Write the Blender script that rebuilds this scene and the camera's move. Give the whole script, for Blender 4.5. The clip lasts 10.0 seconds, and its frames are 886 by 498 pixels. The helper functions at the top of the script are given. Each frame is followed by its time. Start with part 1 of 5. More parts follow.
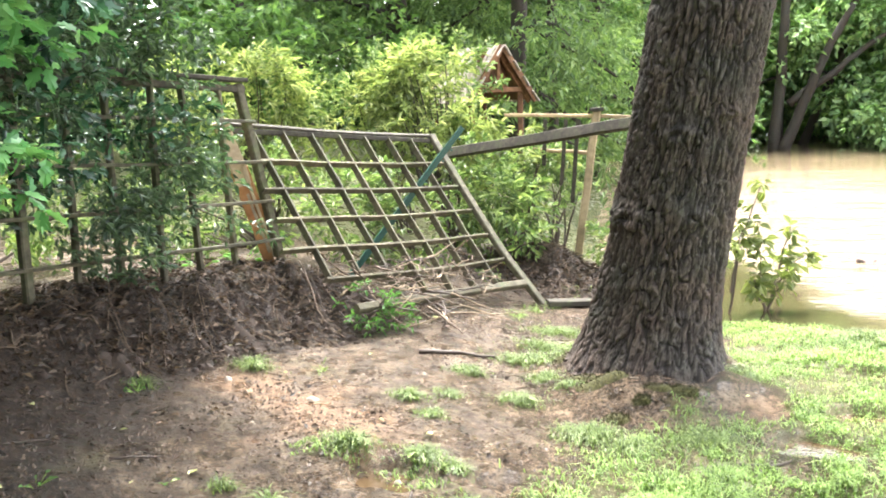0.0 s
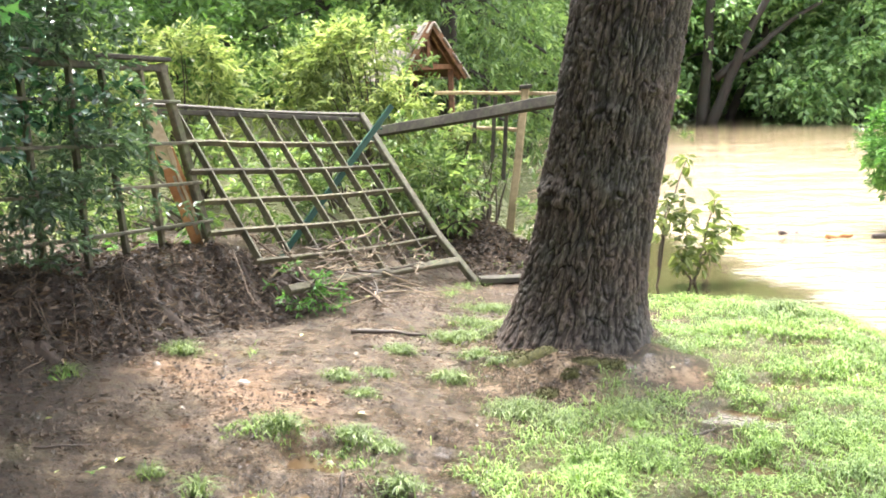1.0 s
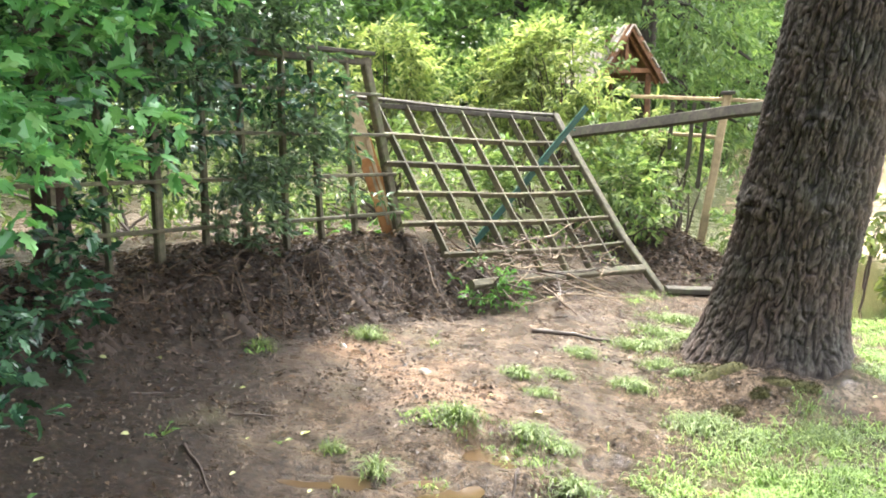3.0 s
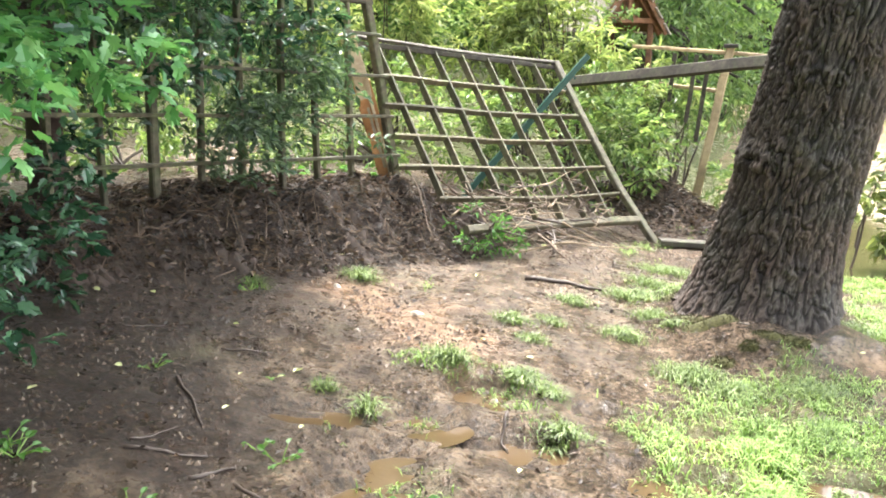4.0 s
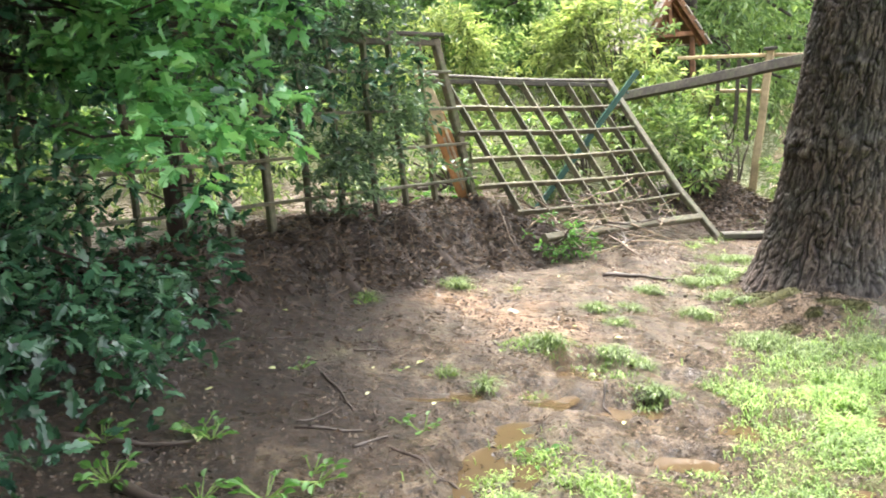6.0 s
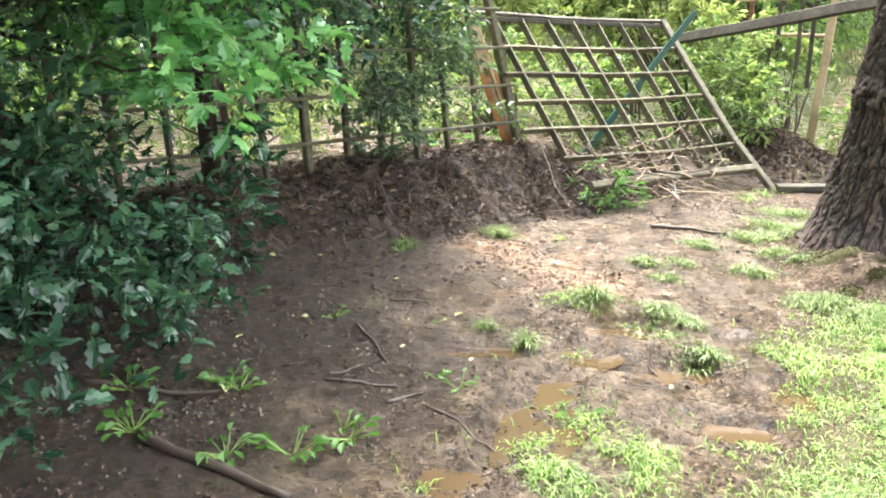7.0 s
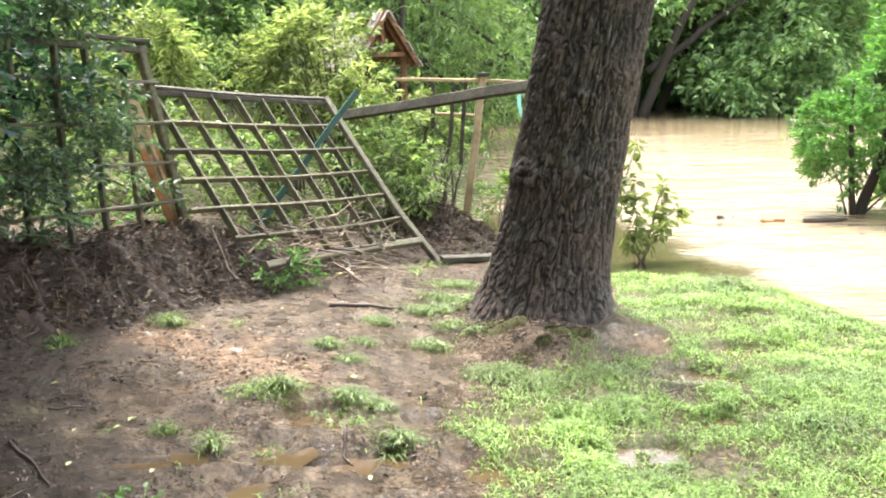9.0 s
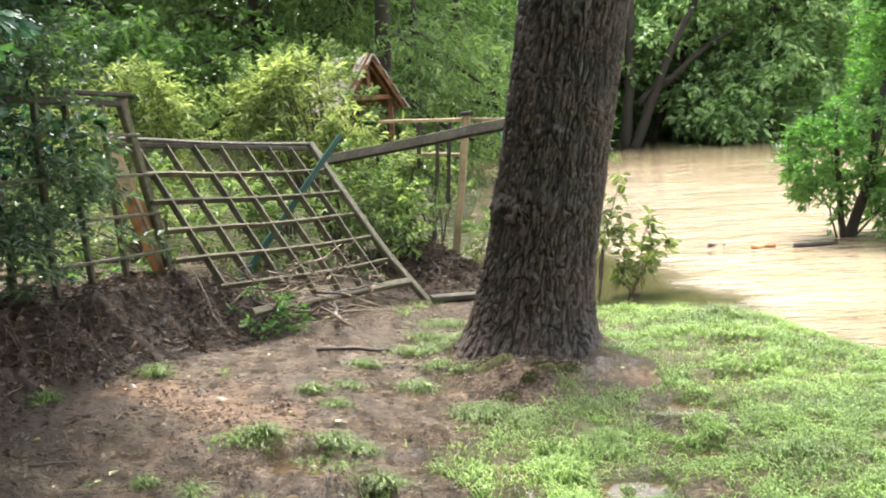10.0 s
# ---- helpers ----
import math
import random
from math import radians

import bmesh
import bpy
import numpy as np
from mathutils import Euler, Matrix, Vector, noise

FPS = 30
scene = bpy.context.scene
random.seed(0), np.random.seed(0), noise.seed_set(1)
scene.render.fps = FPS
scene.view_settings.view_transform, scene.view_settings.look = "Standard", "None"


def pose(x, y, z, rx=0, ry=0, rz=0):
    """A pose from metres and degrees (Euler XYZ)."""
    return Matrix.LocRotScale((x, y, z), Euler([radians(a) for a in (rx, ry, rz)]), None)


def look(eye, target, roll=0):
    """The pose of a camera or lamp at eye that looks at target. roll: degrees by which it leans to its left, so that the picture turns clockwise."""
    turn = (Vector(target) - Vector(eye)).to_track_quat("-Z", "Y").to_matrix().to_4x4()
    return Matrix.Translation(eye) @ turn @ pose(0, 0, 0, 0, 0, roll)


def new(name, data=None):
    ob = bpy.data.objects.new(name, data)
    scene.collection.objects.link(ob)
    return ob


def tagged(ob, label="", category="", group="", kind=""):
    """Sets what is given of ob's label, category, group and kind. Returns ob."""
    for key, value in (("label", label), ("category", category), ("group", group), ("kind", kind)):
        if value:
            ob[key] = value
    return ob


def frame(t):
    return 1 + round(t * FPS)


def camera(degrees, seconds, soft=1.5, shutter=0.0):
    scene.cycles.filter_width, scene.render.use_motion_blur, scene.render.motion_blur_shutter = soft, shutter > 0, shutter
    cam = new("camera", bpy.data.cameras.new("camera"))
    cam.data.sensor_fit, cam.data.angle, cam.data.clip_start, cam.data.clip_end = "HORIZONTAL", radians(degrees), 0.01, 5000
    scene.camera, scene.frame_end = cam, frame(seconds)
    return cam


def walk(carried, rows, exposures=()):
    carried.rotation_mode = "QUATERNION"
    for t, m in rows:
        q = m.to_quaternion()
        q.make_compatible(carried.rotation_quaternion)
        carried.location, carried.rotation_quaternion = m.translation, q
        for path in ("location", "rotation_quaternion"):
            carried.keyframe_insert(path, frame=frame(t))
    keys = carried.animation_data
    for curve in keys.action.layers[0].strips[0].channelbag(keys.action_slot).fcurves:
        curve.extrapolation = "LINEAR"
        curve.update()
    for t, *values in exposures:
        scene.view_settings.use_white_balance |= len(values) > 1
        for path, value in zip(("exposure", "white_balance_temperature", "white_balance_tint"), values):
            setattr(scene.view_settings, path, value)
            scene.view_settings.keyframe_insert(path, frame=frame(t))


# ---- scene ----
cam = camera(50.5, 10.0, soft=1.8, shutter=0.15)

PATH = [
    (0, (0.373, -0.319, 1.638), (0.084, 1.632, 1.307), -1.8),
    (0.5, (0.393, -0.328, 1.652), (0.179, 1.626, 1.283), -1.5),
    (1, (0.416, -0.325, 1.652), (0.26, 1.632, 1.268), -2.1),
    (1.5, (0.408, -0.337, 1.657), (0.285, 1.621, 1.27), -2.5),
    (2, (0.369, -0.332, 1.65), (-0.075, 1.591, 1.325), -3.9),
    (2.2, (0.373, -0.347, 1.633), (-0.181, 1.551, 1.336), -4.1),
    (3.3, (0.369, -0.3, 1.605), (-0.123, 1.595, 1.198), 0.7),
    (3.5, (0.366, -0.296, 1.583), (-0.113, 1.597, 1.152), 1.1),
    (4, (0.355, -0.319, 1.593), (-0.154, 1.556, 1.117), 1.6),
    (4.5, (0.342, -0.406, 1.584), (-0.168, 1.462, 1.083), 0.1),
    (5, (0.423, -0.628, 1.597), (-0.14, 1.238, 1.149), -0.9),
    (5.5, (0.438, -0.816, 1.625), (-0.15, 1.046, 1.19), -2.9),
    (6, (0.355, -1.061, 1.604), (-0.271, 0.795, 1.2), -4.4),
    (6.2, (0.319, -1.113, 1.606), (-0.411, 0.704, 1.199), -4.8),
    (7.3, (0.237, -0.721, 1.573), (-0.394, 1.095, 1.023), -1.3),
    (7.5, (0.184, -0.679, 1.56), (-0.259, 1.208, 1.065), -0.3),
    (8, (0.032, -0.68, 1.58), (-0.21, 1.256, 1.14), -0.6),
    (8.5, (0.036, -0.676, 1.608), (-0.105, 1.273, 1.183), -0.6),
    (9, (0.121, -0.665, 1.631), (0.119, 1.293, 1.224), -1.1),
    (9.5, (0.216, -0.672, 1.65), (0.345, 1.29, 1.282), -1.9),
    (10, (0.248, -0.674, 1.637), (0.243, 1.3, 1.31), -3.4),
]
walk(cam, [(t, look(eye, target, roll)) for t, eye, target, roll in PATH],
     [(0, 3.38), (1, 3.15), (1.5, 3.1), (2.2, 3.05), (3.5, 3.38), (5, 3.25), (6.2, 3.33), (7.3, 3.5), (7.5, 3.5), (8, 3.3), (8.5, 3.2), (9, 3.05), (9.5, 2.7), (10, 2.6)])

# ---- light: a bright overcast day ----
world = bpy.data.worlds.new("overcast_sky")
scene.world = world
world.use_nodes = True
wn = world.node_tree
sky = wn.nodes.new("ShaderNodeTexSky")
sky.sky_type, sky.sun_disc = "NISHITA", False
sky.sun_elevation, sky.sun_rotation = radians(64), radians(-10)
sky.air_density, sky.dust_density, sky.ozone_density = 1.0, 4.0, 0.6
cloud = wn.nodes.new("ShaderNodeHueSaturation")      # cloud takes most of the blue out
cloud.inputs["Saturation"].default_value = 0.3
wn.links.new(sky.outputs[0], cloud.inputs["Color"])
wn.links.new(cloud.outputs[0], wn.nodes["Background"].inputs[0])
wn.nodes["Background"].inputs[1].default_value = 0.15
sun = new("sun", bpy.data.lights.new("sun", "SUN"))
sun.data.energy, sun.data.angle, sun.data.color = 1.3, radians(26), (1.0, 0.97, 0.92)
sun.matrix_world = look((4.4 * math.sin(radians(-10)), 4.4 * math.cos(radians(-10)), 9.0), (0, 0, 0))

# ---- tools ----
rng = np.random.default_rng(7)


def sstep(a, b, x):
    t = np.clip((np.asarray(x, float) - a) / (b - a), 0, 1)
    return t * t * (3 - 2 * t)


def lattice(i, j, k, seed):
    h = (i * 374761393 + j * 668265263 + k * 2147483647 + seed * 974634541) & 0xFFFFFFFF
    h = ((h ^ (h >> 13)) * 1274126177) & 0xFFFFFFFF
    return ((h ^ (h >> 16)) & 0xFFFF) / 65535.0


def vnoise(x, y, z=0.0, seed=0):
    """Smooth value noise from 0 to 1 for arrays."""
    x, y, z = np.broadcast_arrays(np.asarray(x, float), np.asarray(y, float), np.asarray(z, float))
    i, j, k = (np.floor(v).astype(np.int64) for v in (x, y, z))
    u, v, w = (t * t * (3 - 2 * t) for t in (x - i, y - j, z - k))
    out = 0.0
    for a in (0, 1):
        for b in (0, 1):
            for c in (0, 1):
                weight = (u if a else 1 - u) * (v if b else 1 - v) * (w if c else 1 - w)
                out = out + weight * lattice(i + a, j + b, k + c, seed)
    return out


def unit(v):
    v = np.asarray(v, float)
    return v / np.maximum(np.linalg.norm(v, axis=-1, keepdims=True), 1e-9)


class Geo:
    """Vertices and faces that grow piece by piece and become one mesh."""

    def __init__(self):
        self.verts, self.quads, self.tris, self.count = [], [], [], 0

    def add(self, verts, quads=(), tris=()):
        verts = np.asarray(verts, float).reshape(-1, 3)
        if len(quads):
            self.quads.append(np.asarray(quads, np.int64).reshape(-1, 4) + self.count)
        if len(tris):
            self.tris.append(np.asarray(tris, np.int64).reshape(-1, 3) + self.count)
        self.verts.append(verts)
        self.count += len(verts)
        return self

    def mesh(self, name, material, base=(0, 0, 0), smooth=False):
        v = np.concatenate(self.verts) - np.asarray(base, float)
        q = np.concatenate(self.quads) if self.quads else np.zeros((0, 4), np.int64)
        t = np.concatenate(self.tris) if self.tris else np.zeros((0, 3), np.int64)
        me = bpy.data.meshes.new(name)
        me.vertices.add(len(v))
        me.vertices.foreach_set("co", v.astype(np.float32).ravel())
        loops = np.concatenate([q.ravel(), t.ravel()])
        me.loops.add(len(loops))
        me.loops.foreach_set("vertex_index", loops.astype(np.int32))
        starts = np.concatenate([np.arange(len(q)) * 4, len(q) * 4 + np.arange(len(t)) * 3])
        me.polygons.add(len(starts))
        me.polygons.foreach_set("loop_start", starts.astype(np.int32))
        me.polygons.foreach_set("use_smooth", np.full(len(starts), smooth))
        me.update(calc_edges=True)
        me.materials.append(material)
        return me


def thing(name, base, label, category, group="", kind=""):
    """An Empty at a thing's base, to parent its parts."""
    ob = new(name)
    ob.location = base
    ob.empty_display_size = 0.1
    return tagged(ob, label, category, group, kind)


def part(name, geo, material, parent, label="", smooth=False):
    base = np.array(parent.matrix_basis.translation)
    up = parent.parent
    while up:
        base = base + np.array(up.matrix_basis.translation)
        up = up.parent
    ob = new(name, geo.mesh(name, material, base, smooth))
    ob.parent = parent
    return tagged(ob, label)


def solo(name, geo, material, base, label, category, group="", kind="", smooth=False):
    """A thing that is one mesh."""
    ob = new(name, geo.mesh(name, material, base, smooth))
    ob.location = base
    return tagged(ob, label, category, group, kind)


def tube(points, radii, sides=8, rough=0.0, seed=0, geo=None):
    """A tapered round limb along points."""
    geo = geo or Geo()
    p = np.asarray(points, float)
    r = np.broadcast_to(np.asarray(radii, float), (len(p),))
    along = unit(np.gradient(p, axis=0))
    ref = np.array([0, 0, 1.0]) if abs(along[:, 2]).mean() < 0.8 else np.array([1.0, 0, 0])
    a = unit(np.cross(along, ref))
    b = np.cross(along, a)
    ang = np.linspace(0, 2 * np.pi, sides, endpoint=False)
    k = 1 + rough * (vnoise(np.arange(len(p))[:, None] * 0.9, ang[None] * 1.3, seed, 3) - 0.5)
    ring = p[:, None] + (r[:, None] * k)[..., None] * (np.cos(ang)[None, :, None] * a[:, None] + np.sin(ang)[None, :, None] * b[:, None])
    n = len(p)
    i, j = np.meshgrid(np.arange(n - 1), np.arange(sides), indexing="ij")
    jn = (j + 1) % sides
    quads = np.stack([i * sides + j, i * sides + jn, (i + 1) * sides + jn, (i + 1) * sides + j], -1).reshape(-1, 4)
    verts = np.concatenate([ring.reshape(-1, 3), p[:1], p[-1:]])
    js = np.arange(sides)
    tris = np.concatenate([np.stack([np.full(sides, n * sides), (js + 1) % sides, js], -1),
                           np.stack([np.full(sides, n * sides + 1), (n - 1) * sides + js, (n - 1) * sides + (js + 1) % sides], -1)])
    return geo.add(verts, quads, tris)


def wander(a, b, steps, amount, seed):
    """A crooked line from a to b."""
    r = np.random.default_rng(seed)
    t = np.linspace(0, 1, steps)
    p = np.asarray(a, float) + t[:, None] * (np.asarray(b, float) - np.asarray(a, float))
    return p + (r.normal(0, amount, (steps, 3)).cumsum(0) * np.sin(t * np.pi)[:, None] * 0.6)


def plank(a, b, wide, thick, face=(0, 0, 1), steps=4, bow=0.0, seed=0, geo=None, line=None):
    """A sawn board from a to b with eased edges; face: the way its broad side looks."""
    geo = geo or Geo()
    a, b = np.asarray(a, float), np.asarray(b, float)
    r = np.random.default_rng(seed)
    along = unit(b - a)
    side = unit(np.cross(along, face))
    up = np.cross(side, along)
    c = min(wide, thick) * 0.16
    w, h = wide / 2, thick / 2
    prof = np.array([(-w + c, -h), (w - c, -h), (w, -h + c), (w, h - c), (w - c, h), (-w + c, h), (-w, h - c), (-w, -h + c)])
    t = np.linspace(0, 1, steps)
    mid = a + t[:, None] * (b - a) + (np.sin(t * np.pi) * bow)[:, None] * up
    mid = (mid if line is None else line) + r.normal(0, 0.0018, (steps, 3))
    ring = mid[:, None] + prof[None, :, :1] * side + prof[None, :, 1:] * up + r.normal(0, 0.0008, (steps, 8, 3))
    i, j = np.meshgrid(np.arange(steps - 1), np.arange(8), indexing="ij")
    jn = (j + 1) % 8
    quads = np.stack([i * 8 + j, i * 8 + jn, (i + 1) * 8 + jn, (i + 1) * 8 + j], -1).reshape(-1, 4)
    e = (steps - 1) * 8
    ends = [(7, 2, 1, 0), (6, 3, 2, 7), (5, 4, 3, 6), (e, e + 1, e + 2, e + 7), (e + 7, e + 2, e + 3, e + 6), (e + 6, e + 3, e + 4, e + 5)]
    return geo.add(ring.reshape(-1, 3), np.concatenate([quads, np.array(ends)]))


def leaves(pos, way, up, length, width, fold=0.25, geo=None, plain=False):
    """Leaves as folded blades: each grows from pos along way, its upper face to up."""
    geo = geo or Geo()
    pos, way = np.asarray(pos, float), unit(way)
    side = unit(np.cross(way, up))
    nrm = np.cross(side, way)
    n = len(pos)
    length, width = np.broadcast_to(length, (n,))[:, None], np.broadcast_to(width, (n,))[:, None]
    lift = nrm * width * fold
    tip = pos + way * length - nrm * length * 0.12
    if plain:
        mid = pos + way * length * 0.45
        v = np.stack([pos, mid - side * width / 2 + lift, tip, mid + side * width / 2 + lift], 1)
        k = np.arange(n)[:, None] * 4
        return geo.add(v.reshape(-1, 3), (), np.concatenate([k + [[0, 2, 1]], k + [[0, 3, 2]]]))
    m1, m2 = pos + way * length * 0.28, pos + way * length * 0.66
    v = np.stack([pos, m1 - side * width * 0.46 + lift, m2 - side * width * 0.42 + lift, tip,
                  m2 + side * width * 0.42 + lift, m1 + side * width * 0.46 + lift], 1)
    k = np.arange(n)[:, None] * 6
    return geo.add(v.reshape(-1, 3), np.concatenate([k + [[0, 3, 2, 1]], k + [[0, 5, 4, 3]]]))


def spiny_leaves(pos, way, up, length, width, fold, geo=None):
    """Holly leaves: a wavy outline with spines, folded along the midrib."""
    geo = geo or Geo()
    pos, way = np.asarray(pos, float), unit(way)
    side = unit(np.cross(way, up))
    nrm = np.cross(side, way)
    n = len(pos)
    length, width = np.broadcast_to(length, (n,))[:, None], np.broadcast_to(width, (n,))[:, None]
    rows = [pos, pos + way * length * 0.5 + nrm * length * 0.03, pos + way * length - nrm * length * 0.14]
    for sign in (-1, 1):
        for along, out in ((0.16, 0.40), (0.28, 0.26), (0.46, 0.52), (0.60, 0.28), (0.76, 0.36), (0.86, 0.13)):
            spine = 1.0 if out in (0.40, 0.52, 0.36) else 0.45
            rows.append(pos + way * length * along + sign * side * width * out + nrm * width * (fold * out * 2 - 0.12 * spine))
    v = np.stack(rows, 1)
    tris = []
    for base, flip in ((3, False), (9, True)):
        ring = [0] + list(range(base, base + 6)) + [2]
        for a, b in zip(ring[:-1], ring[1:]):
            tris.append((1, b, a) if flip else (1, a, b))
    k = np.arange(n)[:, None] * 15
    return geo.add(v.reshape(-1, 3), (), np.concatenate([k + [t] for t in tris]))


def sprays(centres, ways, each, reach, length, slim=0.45, droop=0.2, flat=0.5, seed=0, plain=False, geo=None, spiny=False):
    """Leafy twigs: at each centre a twig along its way, with leaves set round it."""
    r = np.random.default_rng(seed)
    c = np.repeat(np.asarray(centres, float), each, 0)
    w = np.repeat(unit(ways), each, 0)
    n = len(c)
    t = r.random(n) ** 0.8
    rand = unit(r.normal(size=(n, 3)) * (1, 1, 1 - flat))
    pos = c + w * (t * reach)[:, None] + rand * (0.16 * reach * r.random(n))[:, None]
    pos[:, 2] -= droop * reach * t * t
    way = unit(w * 0.7 + rand + np.array([0, 0, -droop]))
    up = unit(r.normal(size=(n, 3)) * 0.55 + np.array([0, 0, 1.0]))
    ln = length * r.uniform(0.6, 1.25, n)
    if spiny:
        return spiny_leaves(pos, way, up, ln, ln * slim, r.uniform(0.05, 0.4, n)[:, None], geo)
    return leaves(pos, way, up, ln, ln * slim, r.uniform(0.05, 0.4, n)[:, None], geo, plain)


# ---- the lie of the land ----
WATER = -0.27
FX, FY = -1.82, 6.35          # where the standing fence ends
UX, UY = -0.424, -0.906       # along the fence, towards its near end
NX, NY = 0.906, -0.424        # from the fence towards the yard
SHORE_X = np.array([0.0, 0.6, 1.0, 1.54, 2.2, 2.7, 3.0, 3.3, 4.0, 6.0, 12.0, 60.0, 400.0])
SHORE_Y = np.array([9.6, 8.9, 7.7, 7.24, 7.1, 6.8, 5.8, 5.0, 3.6, 1.2, -6.0, -60.0, -400.0])


def river(x, y):
    """How far inside the river a place lies; below 0 on land."""
    wob = 0.25 * (vnoise(x * 1.7, y * 1.7, 0, 5) - 0.5) + 0.08 * (vnoise(x * 6, y * 6, 0, 6) - 0.5)
    near = np.minimum((y - np.interp(x, SHORE_X, SHORE_Y)) * 0.75, x - 0.62 - 0.02 * np.maximum(y - 9, 0))
    return np.minimum(near, 30 + 1.5 * (vnoise(x * 0.3, 0, 0, 9) - 0.5) - y) + wob


PUDDLES = [(-0.64, 2.48, 0.17, 0.40), (-0.68, 3.17, 0.2, 0.12), (-0.48, 3.6, 0.15, 0.12), (-0.28, 3.17, 0.24, 0.13),
           (0.39, 3.14, 0.22, 0.10), (-1.06, 3.05, 0.2, 0.08), (0.12, 3.72, 0.16, 0.08), (-0.85, 1.85, 0.13, 0.12), (1.55, 4.3, 0.22, 0.12), (1.0, 3.3, 0.2, 0.1), (0.55, 3.62, 0.16, 0.07), (0.05, 2.72, 0.2, 0.1), (0.75, 2.5, 0.2, 0.12), (1.9, 4.75, 0.25, 0.1), (1.45, 3.65, 0.18, 0.08), (2.2, 5.5, 0.2, 0.1)]


def puddle_level(px, rx):
    low = px + 1.3 * rx
    return -0.14 * float(sstep(-0.9, 0.4, low)) - 0.035


def ground_z(x, y):
    x, y = np.asarray(x, float), np.asarray(y, float)
    z = -0.14 * sstep(-0.9, 0.4, x) + 0.10 * sstep(-1.2, -2.0, x) + 0.17 * sstep(-1.9, -2.7, x)
    z = z - 0.05 * sstep(6.2, 7.3, y) * sstep(-0.6, 0, x)
    # land behind the fence climbs slowly
    z = z + 0.35 * sstep(8.8, 13, y) * sstep(1.0, -0.5, x) + 1.2 * sstep(13, 40, y) * sstep(0.5, -6, x)
    # the washed-out bank along the fence
    s = (x - FX) * UX + (y - FY) * UY
    d = (x - FX) * NX + (y - FY) * NY
    edge = 0.16 * (vnoise(s * 2.3, 0.5, 0, 11) - 0.5) + 0.1 * (vnoise(x * 7, y * 7, 0, 12) - 0.5)
    foot = np.interp(s, [-1.0, 0.0, 1.2, 2.4, 6.0], [0.8, 0.92, 0.8, 0.6, 0.6]) + edge
    top = np.interp(s, [-1.2, 0.0, 0.8, 2.4, 6.0], [0.12, 0.38, 0.47, 0.53, 0.55])
    rise = sstep(foot, foot - np.interp(s, [-0.2, 1.4], [0.8, 0.5]), d) * sstep(-1.3, 0.1, s) * sstep(-1.6, -0.25, d)
    z = z + np.maximum(top - z, 0) * rise
    lump = rise * sstep(-0.2, 0.1, d) * (0.14 * (vnoise(x * 5, y * 5, 0, 13) - 0.5) + 0.12 * (vnoise(x * 12, y * 12, 0, 14) - 0.5))
    z = z + lump
    # the litter heap at the far post, and the foot of the great tree
    z = z + 0.44 * np.exp(-((x - 0.2) ** 2 / 0.35 + (y - 8.6) ** 2 / 0.30))
    tr = np.hypot(x - 0.82, y - 5.35)
    z = z + 0.13 * sstep(0.95, 0.35, tr) * (0.6 + 0.8 * vnoise(x * 5, y * 5, 0, 17))
    z = z + 0.07 * np.exp(-((x - 0.68) ** 2 / 0.14 + (y - 4.80) ** 2 / 0.035))
    # trodden, uneven soil
    near = sstep(14, 7, np.hypot(x, y - 3))
    z = z + near * (0.035 * (vnoise(x * 2.1, y * 2.1, 0, 1) - 0.5) + 0.016 * (vnoise(x * 7, y * 7, 0, 2) - 0.5) + 0.013 * (vnoise(x * 14, y * 14, 0, 3) - 0.5))
    for px, py, rx, ry in PUDDLES:
        q = ((x - px) / rx) ** 2 + ((y - py) / ry) ** 2 + 1.6 * (vnoise(x * 8, y * 8, 0, 21) - 0.5) + 0.8 * (vnoise(x * 25, y * 25, 0, 22) - 0.5)
        m = sstep(2.6, 0.5, q)
        z = z * (1 - m) + (puddle_level(px, rx) - 0.014 + 0.05 * (vnoise(x * 12, y * 12, 0, 23) - 0.5)) * m
    w = river(x, y)
    shore = sstep(-0.9, 0.0, w)
    z = z * (1 - shore) + (WATER - 0.002) * shore - 0.3 * np.clip(w, 0, 3)
    return z


def gz(x, y):
    return float(ground_z(np.array([x]), np.array([y]))[0])


def axis_steps(lo, hi, fine, out):
    mid = np.arange(lo, hi + fine / 2, fine)
    far = np.cumsum(fine * 1.22 ** np.arange(1, 60))
    far = far[far < out]
    return np.concatenate([lo - far[::-1], mid, hi + far])


# ---- materials ----
def material(name):
    m = bpy.data.materials.new(name)
    m.use_nodes = True
    return m, m.node_tree.nodes, m.node_tree.links, m.node_tree.nodes["Principled BSDF"]


def ramp(nodes, links, source, stops):
    r = nodes.new("ShaderNodeValToRGB")
    e = r.color_ramp.elements
    while len(e) < len(stops):
        e.new(0.5)
    for el, (at, col) in zip(e, stops):
        el.position, el.color = at, (*col, 1)
    links.new(source, r.inputs[0])
    return r.outputs[0]


def noisy(nodes, links, scale, detail=6, stretch=None, rough=0.6):
    n = nodes.new("ShaderNodeTexNoise")
    n.inputs["Scale"].default_value, n.inputs["Detail"].default_value, n.inputs["Roughness"].default_value = scale, detail, rough
    tc = nodes.new("ShaderNodeTexCoord")
    if stretch:
        mp = nodes.new("ShaderNodeMapping")
        mp.inputs["Scale"].default_value = stretch
        links.new(tc.outputs["Object"], mp.inputs[0])
        links.new(mp.outputs[0], n.inputs["Vector"])
    else:
        links.new(tc.outputs["Object"], n.inputs["Vector"])
    return n.outputs[0]


